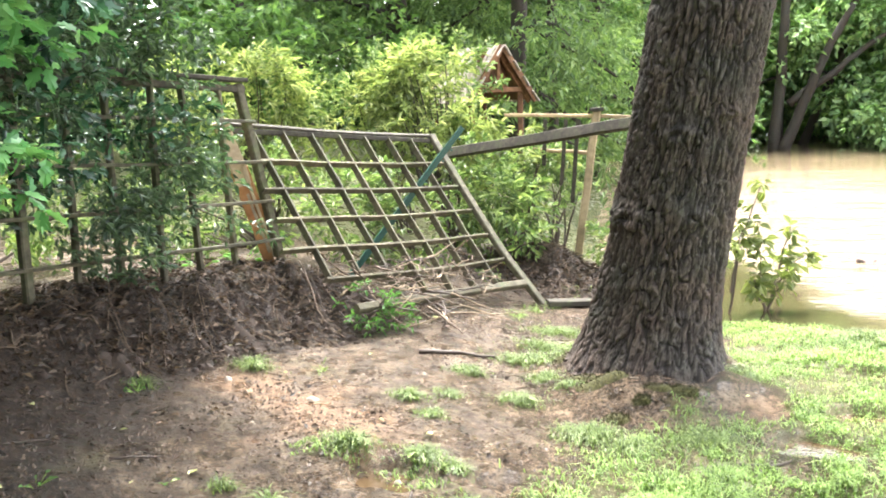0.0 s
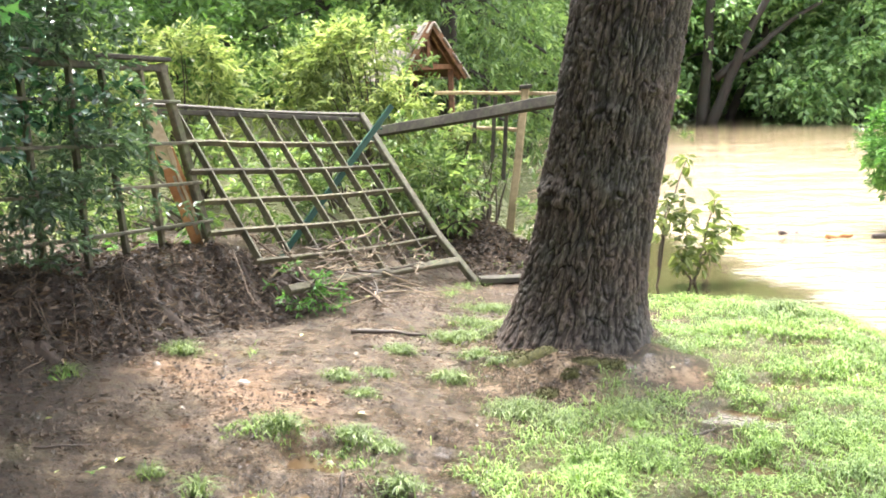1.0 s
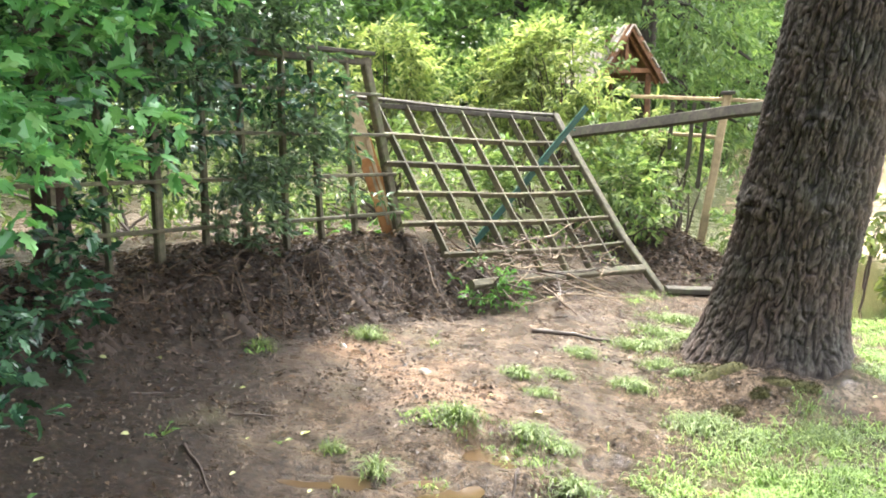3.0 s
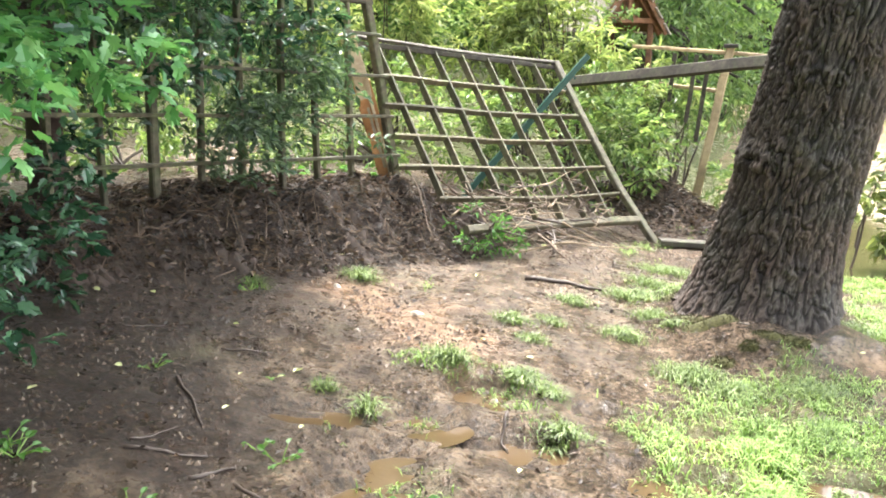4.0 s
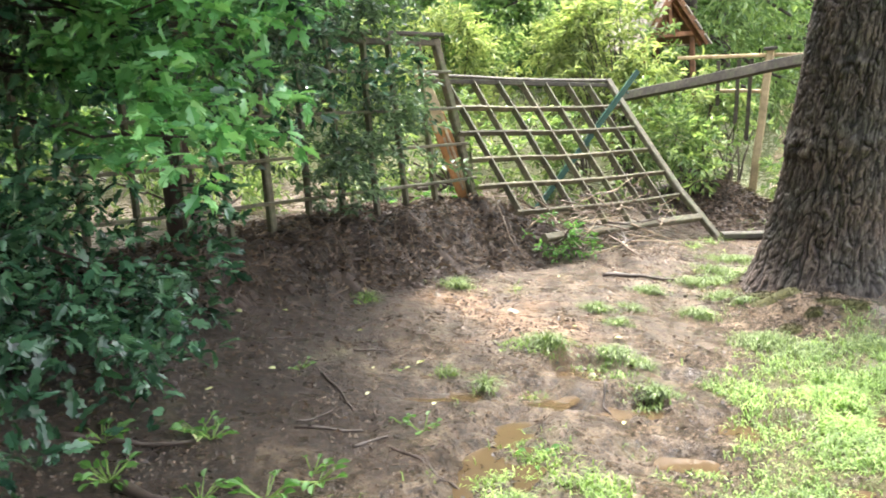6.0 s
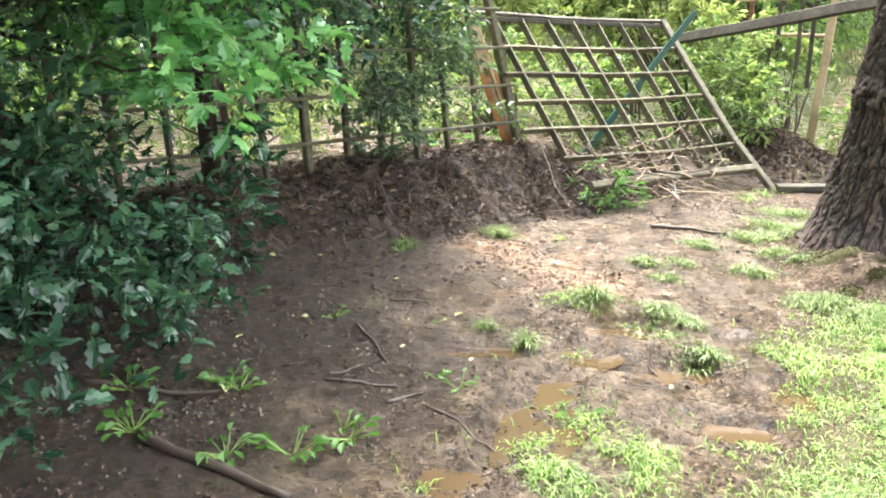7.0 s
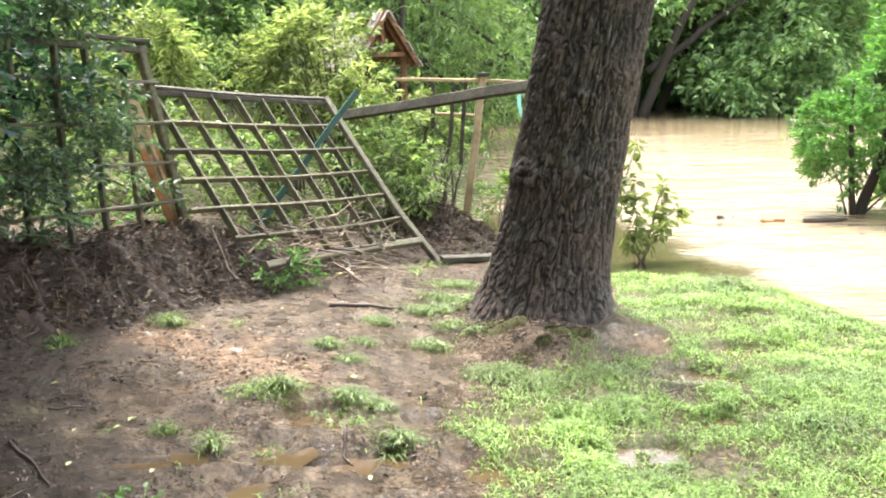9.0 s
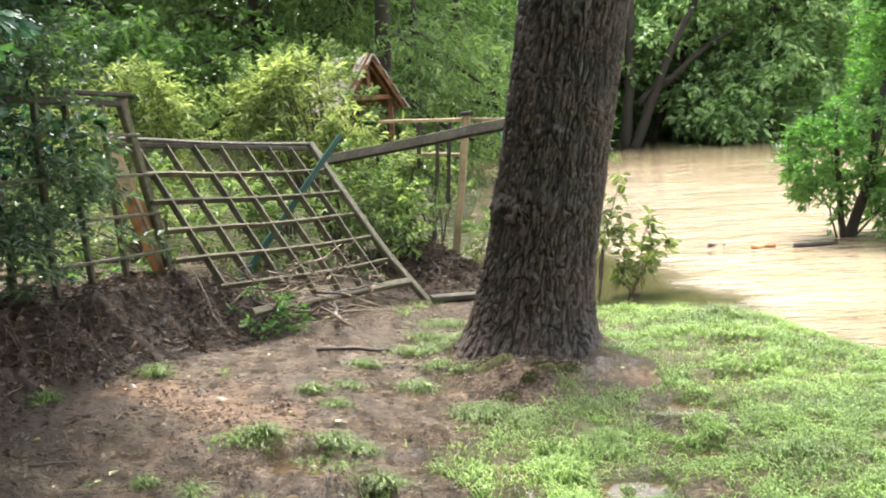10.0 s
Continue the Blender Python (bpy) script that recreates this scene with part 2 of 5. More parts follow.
def blend(nodes, links, fac, a, b, mode="MIX"):
    m = nodes.new("ShaderNodeMix")
    m.data_type, m.blend_type = "RGBA", mode
    for value, slot in ((fac, m.inputs[0]), (a, m.inputs[6]), (b, m.inputs[7])):
        if hasattr(value, "links"):
            links.new(value, slot)
        elif isinstance(value, tuple):
            slot.default_value = (*value, 1)
        else:
            slot.default_value = value
    return m.outputs[2]


def relief(nodes, links, bsdf, height, strength, distance):
    b = nodes.new("ShaderNodeBump")
    b.inputs["Strength"].default_value, b.inputs["Distance"].default_value = strength, distance
    links.new(height, b.inputs["Height"])
    links.new(b.outputs[0], bsdf.inputs["Normal"])


def leaf_material(name, dark, mid, light, gloss=0.4, through_light=0.35, patch=0.6):
    m, n, l, b = material(name)
    geo = n.new("ShaderNodeNewGeometry")
    col = ramp(n, l, geo.outputs["Random Per Island"], [(0.0, dark), (0.5, mid), (1.0, light)])
    big = ramp(n, l, noisy(n, l, 1.6, 3), [(0.3, (patch,) * 3), (0.7, (1.25, 1.2, 1.1))])
    col = blend(n, l, 1.0, col, big, "MULTIPLY")
    l.new(col, b.inputs["Base Color"])
    b.inputs["Roughness"].default_value = gloss
    tl = n.new("ShaderNodeBsdfTranslucent")
    l.new(blend(n, l, 1.0, col, (1.35, 1.5, 0.85), "MULTIPLY"), tl.inputs[0])
    mix = n.new("ShaderNodeMixShader")
    mix.inputs[0].default_value = through_light
    l.new(b.outputs[0], mix.inputs[1])
    l.new(tl.outputs[0], mix.inputs[2])
    l.new(mix.outputs[0], n["Material Output"].inputs[0])
    return m


def wood_material(name, dark, light, moss=0.0, rough=0.75):
    m, n, l, b = material(name)
    info = n.new("ShaderNodeObjectInfo")
    grain = noisy(n, l, 26, 5, (1, 1, 1))
    col = ramp(n, l, grain, [(0.28, dark), (0.72, light)])
    stain = noisy(n, l, 5, 4)
    col = blend(n, l, ramp(n, l, stain, [(0.45, (0, 0, 0)), (0.7, (0.7, 0.7, 0.7))]), col, tuple(0.55 * c for c in dark))
    if moss:
        col = blend(n, l, ramp(n, l, noisy(n, l, 9, 5), [(0.5, (0, 0, 0)), (0.72, (moss,) * 3)]), col, (0.10, 0.13, 0.05))
    tone = ramp(n, l, info.outputs["Random"], [(0.0, (0.75, 0.75, 0.75)), (1.0, (1.2, 1.15, 1.1))])
    l.new(blend(n, l, 1.0, col, tone, "MULTIPLY"), b.inputs["Base Color"])
    b.inputs["Roughness"].default_value = rough
    relief(n, l, b, noisy(n, l, 70, 6), 0.35, 0.004)
    return m


def soil_material():
    m, n, l, b = material("wet_soil")
    a = {}
    for key in ("clay", "litter", "green", "wet"):
        a[key] = n.new("ShaderNodeAttribute")
        a[key].attribute_name = key
    col = ramp(n, l, noisy(n, l, 7, 9, None, 0.78), [(0.35, (0.024, 0.016, 0.010)), (0.45, (0.072, 0.049, 0.031)), (0.53, (0.140, 0.099, 0.066)), (0.63, (0.235, 0.175, 0.122))])
    fleck = noisy(n, l, 42, 5)
    col = blend(n, l, ramp(n, l, fleck, [(0.5, (0, 0, 0)), (0.62, (0.85, 0.85, 0.85))]), col, (0.022, 0.015, 0.011))
    pale = noisy(n, l, 75, 3)
    col = blend(n, l, ramp(n, l, pale, [(0.62, (0, 0, 0)), (0.72, (0.6, 0.6, 0.6))]), col, (0.24, 0.19, 0.14))
    clay = ramp(n, l, noisy(n, l, 14, 6), [(0.35, (0.15, 0.09, 0.055)), (0.6, (0.31, 0.195, 0.12)), (0.75, (0.40, 0.27, 0.17))])
    col = blend(n, l, a["clay"].outputs["Fac"], col, clay)
    # litter colour; its mask also darkens the soil for shade under the holly
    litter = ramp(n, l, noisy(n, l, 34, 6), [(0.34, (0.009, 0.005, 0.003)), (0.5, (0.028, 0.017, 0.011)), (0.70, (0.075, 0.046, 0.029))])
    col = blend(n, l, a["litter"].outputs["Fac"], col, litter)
    green = ramp(n, l, noisy(n, l, 20, 6), [(0.3, (0.08, 0.075, 0.035)), (0.7, (0.22, 0.23, 0.10))])
    col = blend(n, l, a["green"].outputs["Fac"], col, green)
    l.new(col, b.inputs["Base Color"])
    wet = n.new("ShaderNodeMath")
    wet.operation = "MULTIPLY_ADD"
    l.new(a["wet"].outputs["Fac"], wet.inputs[0])
    wet.inputs[1].default_value, wet.inputs[2].default_value = -0.5, 0.62
    gloss = n.new("ShaderNodeMath")
    gloss.operation = "MULTIPLY"
    l.new(wet.outputs[0], gloss.inputs[0])
    l.new(ramp(n, l, noisy(n, l, 10, 5), [(0.4, (0.45, 0.45, 0.45)), (0.6, (1.2, 1.2, 1.2))]), gloss.inputs[1])
    l.new(gloss.outputs[0], b.inputs["Roughness"])
    b.inputs["Specular IOR Level"].default_value = 0.38
    relief(n, l, b, blend(n, l, 0.4, noisy(n, l, 18, 9, None, 0.8), noisy(n, l, 60, 6)), 1.0, 0.05)
    return m


def bark_material(name, dark, mid, light, lichen=0.3):
    m, n, l, b = material(name)
    att = n.new("ShaderNodeAttribute")
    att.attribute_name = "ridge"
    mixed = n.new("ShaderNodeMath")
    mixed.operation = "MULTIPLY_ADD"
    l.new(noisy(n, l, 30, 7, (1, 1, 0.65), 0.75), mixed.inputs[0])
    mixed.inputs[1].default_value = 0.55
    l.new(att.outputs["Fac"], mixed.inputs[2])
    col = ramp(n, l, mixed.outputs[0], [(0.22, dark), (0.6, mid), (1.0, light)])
    hue = ramp(n, l, noisy(n, l, 3.0, 3), [(0.35, (1.1, 0.93, 0.86)), (0.65, (0.85, 0.95, 0.95))])
    col = blend(n, l, 1.0, col, hue, "MULTIPLY")
    spots = ramp(n, l, noisy(n, l, 30, 4), [(0.66, (0, 0, 0)), (0.74, (lichen,) * 3)])
    l.new(blend(n, l, spots, col, (0.34, 0.35, 0.30)), b.inputs["Base Color"])
    b.inputs["Roughness"].default_value = 0.8
    relief(n, l, b, noisy(n, l, 70, 9, (1, 1, 0.6), 0.75), 0.9, 0.012)
    return m


def water_material(name, shallow, deep, rough, wave, height, calm=False):
    m, n, l, b = material(name)
    col = ramp(n, l, noisy(n, l, 0.35, 4, (1, 2.5, 1)), [(0.3, shallow), (0.7, deep)])
    b.inputs["Roughness"].default_value = rough
    b.inputs["IOR"].default_value = 1.33
    a, c = noisy(n, l, wave, 5, (0.5, 1.4, 1)), noisy(n, l, wave * 5, 3, (0.6, 1.3, 1))
    waves = blend(n, l, 0.3, a, c)
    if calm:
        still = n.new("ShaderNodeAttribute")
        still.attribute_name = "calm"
        # this dark colour stands in for the trees that still water mirrors
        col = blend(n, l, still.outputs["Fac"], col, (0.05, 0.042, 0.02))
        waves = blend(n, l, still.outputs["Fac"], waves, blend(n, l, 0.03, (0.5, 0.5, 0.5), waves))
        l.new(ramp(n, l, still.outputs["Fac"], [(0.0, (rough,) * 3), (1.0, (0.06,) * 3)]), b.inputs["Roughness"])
    l.new(col, b.inputs["Base Color"])
    relief(n, l, b, waves, 1.0, height)
    return m


def plain_material(name, colour, rough, scale=30, metal=0.0, vary=0.3):
    m, n, l, b = material(name)
    l.new(ramp(n, l, noisy(n, l, scale, 6), [(0.3, tuple(c * (1 - vary) for c in colour)), (0.7, tuple(c * (1 + vary) for c in colour))]), b.inputs["Base Color"])
    b.inputs["Roughness"].default_value, b.inputs["Metallic"].default_value = rough, metal
    relief(n, l, b, noisy(n, l, scale * 2, 6), 0.3, 0.006)
    return m


SOIL = soil_material()
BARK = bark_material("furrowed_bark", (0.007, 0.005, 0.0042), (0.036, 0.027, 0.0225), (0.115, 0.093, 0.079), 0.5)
BARK_RED = bark_material("smooth_red_bark", (0.03, 0.018, 0.013), (0.09, 0.055, 0.04), (0.15, 0.10, 0.07), 0.15)
BARK_FAR = bark_material("grey_brown_bark", (0.025, 0.02, 0.015), (0.07, 0.058, 0.045), (0.13, 0.11, 0.09), 0.1)
TWIG = plain_material("dead_twig", (0.24, 0.18, 0.12), 0.8)
TWIG_MID = plain_material("brown_twig", (0.10, 0.068, 0.045), 0.75)
TWIG_DARK = plain_material("wet_dark_twig", (0.05, 0.034, 0.026), 0.6)
WOOD = wood_material("weathered_fence_wood", (0.040, 0.035, 0.022), (0.150, 0.132, 0.085), 0.65)
WOOD_CAP = wood_material("dark_wet_cap_board", (0.022, 0.018, 0.013), (0.078, 0.066, 0.048), 0.3, 0.85)
WOOD_PALE = wood_material("pale_split_wood", (0.36, 0.27, 0.18), (0.56, 0.46, 0.33), 0.0)
WOOD_SPLIT = wood_material("fresh_orange_split", (0.42, 0.17, 0.055), (0.62, 0.32, 0.14), 0.0)
WOOD_TAN = wood_material("tan_post_wood", (0.30, 0.22, 0.125), (0.48, 0.37, 0.22), 0.0)
WOOD_RED = wood_material("red_brown_timber", (0.10, 0.045, 0.022), (0.22, 0.11, 0.055), 0.0)
SHINGLE = wood_material("silvered_shingle", (0.30, 0.25, 0.22), (0.62, 0.56, 0.52), 0.1)
METAL_GREEN = plain_material("green_painted_steel", (0.008, 0.055, 0.04), 0.45, 40, 0.0, 0.25)
TEAL = plain_material("pale_teal_plastic", (0.22, 0.52, 0.45), 0.5, 10, 0, 0.1)
ROCK = plain_material("pale_stone", (0.34, 0.29, 0.24), 0.8)
MOSS = plain_material("olive_moss", (0.048, 0.046, 0.012), 0.95, 45, 0, 0.6)
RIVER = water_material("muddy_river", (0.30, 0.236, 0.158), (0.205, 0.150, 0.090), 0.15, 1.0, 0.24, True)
PUDDLE = water_material("muddy_puddle", (0.082, 0.053, 0.028), (0.06, 0.039, 0.021), 0.05, 6, 0.003)
HOLLY = leaf_material("holly_leaf", (0.015, 0.044, 0.028), (0.042, 0.108, 0.064), (0.125, 0.245, 0.15), 0.18, 0.24, 0.5)
HOLLY_GREY = leaf_material("grey_green_spray", (0.03, 0.058, 0.034), (0.065, 0.11, 0.066), (0.15, 0.22, 0.14), 0.35, 0.35, 0.65)
LIME = leaf_material("yellow_green_leaf", (0.09, 0.13, 0.05), (0.235, 0.295, 0.115), (0.46, 0.50, 0.25), 0.42, 0.42, 0.55)
SHRUB = leaf_material("shrub_leaf", (0.07, 0.125, 0.045), (0.165, 0.25, 0.095), (0.34, 0.42, 0.19), 0.38, 0.40, 0.5)
WOODS = leaf_material("woodland_leaf", (0.06, 0.12, 0.045), (0.12, 0.22, 0.075), (0.20, 0.32, 0.11), 0.5, 0.45, 0.6)
NEEDLE = leaf_material("hemlock_needle", (0.07, 0.125, 0.055), (0.13, 0.21, 0.08), (0.21, 0.30, 0.12), 0.55, 0.42, 0.6)
RIVERBUSH = leaf_material("fresh_green_leaf", (0.045, 0.12, 0.035), (0.09, 0.215, 0.055), (0.17, 0.33, 0.09), 0.45, 0.42, 0.7)
# lighter than WOODS: haze and light on the far bank put into the colour
HAZY_LEAF = leaf_material("hazy_far_leaf", (0.12, 0.22, 0.10), (0.23, 0.36, 0.17), (0.36, 0.49, 0.24), 0.5, 0.5, 0.55)
TUFT = leaf_material("olive_grass", (0.06, 0.09, 0.028), (0.13, 0.20, 0.055), (0.24, 0.32, 0.105), 0.5, 0.2, 0.65)
SAPLEAF = leaf_material("dull_sapling_leaf", (0.08, 0.11, 0.035), (0.17, 0.21, 0.07), (0.30, 0.34, 0.14), 0.45, 0.35, 0.7)
CRUMB = leaf_material("soil_crumb", (0.03, 0.02, 0.013), (0.07, 0.05, 0.034), (0.15, 0.11, 0.08), 0.6, 0.0, 0.8)
GRASS = leaf_material("wet_grass", (0.07, 0.105, 0.03), (0.18, 0.30, 0.07), (0.34, 0.48, 0.15), 0.6, 0.25, 0.6)
DRYLEAF = leaf_material("litter_flake", (0.012, 0.007, 0.005), (0.035, 0.021, 0.014), (0.12, 0.075, 0.045), 0.55, 0.1, 0.8)
PALELEAF = leaf_material("pale_fallen_leaf", (0.30, 0.36, 0.12), (0.52, 0.55, 0.28), (0.68, 0.68, 0.48), 0.4, 0.2, 0.9)

# ---- ground, river and puddles ----
gx = axis_steps(-4.2, 4.2, 0.035, 420)
gy = axis_steps(-1.2, 9.2, 0.035, 420)
GX, GY = np.meshgrid(gx, gy, indexing="xy")
GZ = ground_z(GX.ravel(), GY.ravel())
nx, ny = len(gx), len(gy)
ii, jj = np.meshgrid(np.arange(ny - 1), np.arange(nx - 1), indexing="ij")
cells = np.stack([ii * nx + jj, ii * nx + jj + 1, (ii + 1) * nx + jj + 1, (ii + 1) * nx + jj], -1).reshape(-1, 4)
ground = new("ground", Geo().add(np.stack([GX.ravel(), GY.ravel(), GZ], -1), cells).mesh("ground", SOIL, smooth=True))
tagged(ground, "bare wet brown earth with orange clay and patchy grass", "ground", kind="structure")


def turf(x, y):
    """How thickly grass grows, from 0 to 1."""
    line = np.interp(y, [0, 2.2, 3.2, 4.4, 6.4, 7.3], [-1.0, -0.78, -0.62, -0.12, 0.1, 0.3])
    patchy = vnoise(x * 2.2, y * 2.2, 0, 31) * 0.7 + vnoise(x * 6.5, y * 6.5, 0, 32) * 0.5
    t = sstep(-0.5, 2.2, x - line) * 0.85 + patchy + 0.25 * (vnoise(x * 16, y * 16, 0, 35) - 0.5) - 0.88
    t = t - 0.8 * sstep(0.68, 0.42, np.hypot(x - 0.82, y - 5.35))
    t = t - 0.45 * sstep(0.4, 0.15, np.hypot(x - 1.3, y - 4.85)) - 0.22 * sstep(1.0, 0.4, np.hypot((x - 0.55) * 0.8, y - 4.75))
    return np.clip(t * 2.0, 0, 1) * sstep(0.1, -0.12, river(x, y)) * sstep(8.0, 7.2, y)


def bank_mask(x, y):
    s = (x - FX) * UX + (y - FY) * UY
    d = (x - FX) * NX + (y - FY) * NY
    foot = np.interp(s, [-1.0, 0.0, 1.2, 2.4, 6.0], [0.9, 0.98, 0.85, 0.62, 0.62])
    return sstep(foot, foot - 0.25, d) * sstep(-1.4, -0.4, s) * sstep(-1.0, -0.3, d)


fx, fy = GX.ravel(), GY.ravel()
clay_line = np.abs((fx + 1.25) * 0.53 + (fy - 4.38) * 0.85)
clay = 0.8 * sstep(0.42, 0.0, clay_line + 0.5 * (vnoise(fx * 5, fy * 5, 0, 41) - 0.5)) * sstep(-2.0, -1.5, fx) * sstep(-0.35, -0.75, fx)
clay = np.maximum(clay, 0.5 * sstep(0.26, 0.02, np.hypot(fx - 1.33, fy - 4.78) + 0.2 * (vnoise(fx * 9, fy * 9, 0, 45) - 0.5)))
litter = np.maximum(bank_mask(fx, fy), sstep(1.7, 0.8, np.hypot(fx - 0.25, fy - 8.9)))
# dark humus under the holly; its shade is put into the soil colour too
humus_shade = 0.95 * sstep(0.0, 0.6, -1.1 - fx - 0.12 * (fy - 3) + 0.9 * (vnoise(fx * 1.8, fy * 1.8, 0, 46) - 0.5) + 0.5 * (vnoise(fx * 6, fy * 6, 0, 47) - 0.5))
litter = np.maximum(litter, humus_shade * sstep(6.6, 5.6, fy))
green = np.maximum(turf(fx, fy) * 0.6, sstep(8.3, 9.5, fy) * (1 - litter))
green = np.maximum(green, sstep(6, 12, np.hypot(fx, fy - 3)))
wet = np.clip(0.25 + 0.9 * (vnoise(fx * 3, fy * 3, 0, 43) - 0.35) + 0.5 * sstep(-0.3, 0.5, fx), 0, 1) * (1 - 0.7 * litter)
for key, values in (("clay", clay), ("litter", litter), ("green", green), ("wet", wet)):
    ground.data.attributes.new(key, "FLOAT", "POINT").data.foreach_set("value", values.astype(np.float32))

wx, wy = axis_steps(-0.5, 12, 0.25, 420), axis_steps(2, 16, 0.25, 420)
wx = wx[wx > -0.5]
WX, WY = np.meshgrid(wx, wy, indexing="xy")
ii, jj = np.meshgrid(np.arange(len(wy) - 1), np.arange(len(wx) - 1), indexing="ij")
cells = np.stack([ii * len(wx) + jj, ii * len(wx) + jj + 1, (ii + 1) * len(wx) + jj + 1, (ii + 1) * len(wx) + jj], -1).reshape(-1, 4)
cx, cy = WX.ravel()[cells].mean(1), WY.ravel()[cells].mean(1)
cells = cells[(river(cx, cy) > -1.2) & (cy < 45)]
ripple = 0.018 * (vnoise(WX * 1.1, WY * 2.6, 0, 51) - 0.5) * sstep(0.3, 3, river(WX, WY))
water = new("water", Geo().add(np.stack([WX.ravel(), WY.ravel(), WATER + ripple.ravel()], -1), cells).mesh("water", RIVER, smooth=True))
# calm water near the shore; the mask also paints in reflected trees
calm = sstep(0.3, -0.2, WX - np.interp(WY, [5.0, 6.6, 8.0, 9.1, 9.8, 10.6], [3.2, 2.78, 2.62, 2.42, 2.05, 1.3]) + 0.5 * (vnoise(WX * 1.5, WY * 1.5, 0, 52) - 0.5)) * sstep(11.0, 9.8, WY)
# slack water under the far bank, darkened for the trees it mirrors
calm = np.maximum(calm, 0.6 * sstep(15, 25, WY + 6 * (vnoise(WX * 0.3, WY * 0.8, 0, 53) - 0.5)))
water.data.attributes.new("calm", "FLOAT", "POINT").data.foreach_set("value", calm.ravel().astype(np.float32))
tagged(water, "flooded muddy brown river glaring under bright sky", "water", kind="structure")

for px, py, rx, ry in PUDDLES:
    ang = np.linspace(0, 2 * np.pi, 28, endpoint=False)
    r = 1.2 + 0.1 * np.sin(ang * 3 + px)
    zz = puddle_level(px, rx) - 0.005
    ring = np.stack([px + np.cos(ang) * rx * r, py + np.sin(ang) * ry * r, np.full(28, zz)], -1)
    k = np.arange(28)
    solo("puddle", Geo().add(np.concatenate([ring, [[px, py, zz]]]), (), np.stack([np.full(28, 28), k, (k + 1) % 28], -1)),
         PUDDLE, (px, py, zz), "shallow brown puddle lying in the muddy grass", "puddle", "puddles in the mud")


# ---- the great leaning tree ----
def great_tree():
    base = (0.82, 5.35, -0.1)
    tree = thing("tree", base, "large dark furrowed conifer trunk leaning beside the river", "tree")
    na = 440
    z = np.concatenate([np.linspace(-0.35, 3.2, 520), np.linspace(3.2, 11, 121)[1:]])
    a = np.linspace(0, 2 * np.pi, na, endpoint=False)
    Z, A = np.meshgrid(z, a, indexing="ij")
    rad = 0.352 - 0.012 * np.clip(Z, 0, 20) + 0.17 * np.exp(-(np.clip(Z + 0.15, 0, 9)) / 0.26)
    # root spurs that run out into the ground
    for way, reach, narrow in ((-0.78, 0.20, 0.28), (-1.75, 0.10, 0.30), (-2.55, 0.07, 0.34), (3.0, 0.05, 0.35), (0.4, 0.14, 0.3), (1.6, 0.12, 0.4)):
        turn = np.angle(np.exp(1j * (A - way)))
        rad = rad + reach * np.exp(-(turn / narrow) ** 2) * np.exp(-np.clip(Z + 0.18, 0, 9) / 0.17)
    ca, sa = np.cos(A), np.sin(A)
    rad = rad + 0.022 * (vnoise(ca * 1.5 + 5, sa * 1.5 + 5, Z * 1.2, 61) - 0.5) + 0.012 * (vnoise(ca * 4 + 5, sa * 4 + 5, Z * 4, 60) - 0.5)
    # bark: flat scaly plates parted by narrow furrows that split, join and break across
    bend = 1.5 * (vnoise(ca * 5 + 9, sa * 5 + 9, Z * 5.0, 62) - 0.5) + 0.6 * (vnoise(ca * 13 + 9, sa * 13 + 9, Z * 14, 68) - 0.5)
    crack = np.abs(2 * vnoise(ca * 15 + 20 + bend, sa * 15 + 20 - bend, Z * 7.5 + bend, 63) - 1)
    fine = np.abs(2 * vnoise(ca * 27 + 33 + bend, sa * 27 + 33 + bend, Z * 9 + bend, 67) - 1)
    split = np.abs(2 * vnoise(ca * 9 + 40 + bend, sa * 9 + 40, Z * 21 + 2 * bend, 64) - 1)
    tiny = vnoise(ca * 60 + 80, sa * 60 + 80, Z * 60, 65)
    flake = vnoise(ca * 22 + 60, sa * 22 + 60, Z * 30, 66)
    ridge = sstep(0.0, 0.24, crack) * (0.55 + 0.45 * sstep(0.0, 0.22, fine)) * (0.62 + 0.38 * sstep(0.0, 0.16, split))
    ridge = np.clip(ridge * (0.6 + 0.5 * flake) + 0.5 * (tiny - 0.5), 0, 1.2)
    calm = 1 - 0.3 * sstep(0.3, 0.0, Z)
    rad = rad + calm * (0.03 * ridge - 0.016)
    cxs = np.interp(Z, [-0.35, -0.1, 0.9, 2.1, 11], [0.735, 0.76, 0.905, 1.115, 2.6]) + 0.012 * np.sin(Z * 1.7)
    cys = 5.42 - 0.13 * np.clip(Z - 0.3, 0, 2.5)
    # healed knots on the near face, and one round the side
    for kx, kz, size in ((1.0, 0.9, 0.075), (1.17, 1.48, 0.045), (0.64, 0.88, 0.10), (0.9, 1.36, 0.09), (0.92, 0.3, 0.07)):
        dx, dz = (cxs + rad * np.cos(A) - kx), (Z - kz) * 1.6
        q = np.hypot(dx, dz) / size
        rad = rad + np.where(np.sin(A) < 0, 0.035 * np.exp(-q * q) - 0.03 * np.exp(-(q * 2.6) ** 2), 0)
    verts = np.stack([cxs + rad * np.cos(A), cys + rad * np.sin(A), Z], -1).reshape(-1, 3)
    i, j = np.meshgrid(np.arange(len(z) - 1), np.arange(na), indexing="ij")
    jn = (j + 1) % na
    quads = np.stack([i * na + j, i * na + jn, (i + 1) * na + jn, (i + 1) * na + j], -1).reshape(-1, 4)
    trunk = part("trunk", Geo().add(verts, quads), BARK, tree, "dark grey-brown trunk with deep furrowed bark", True)
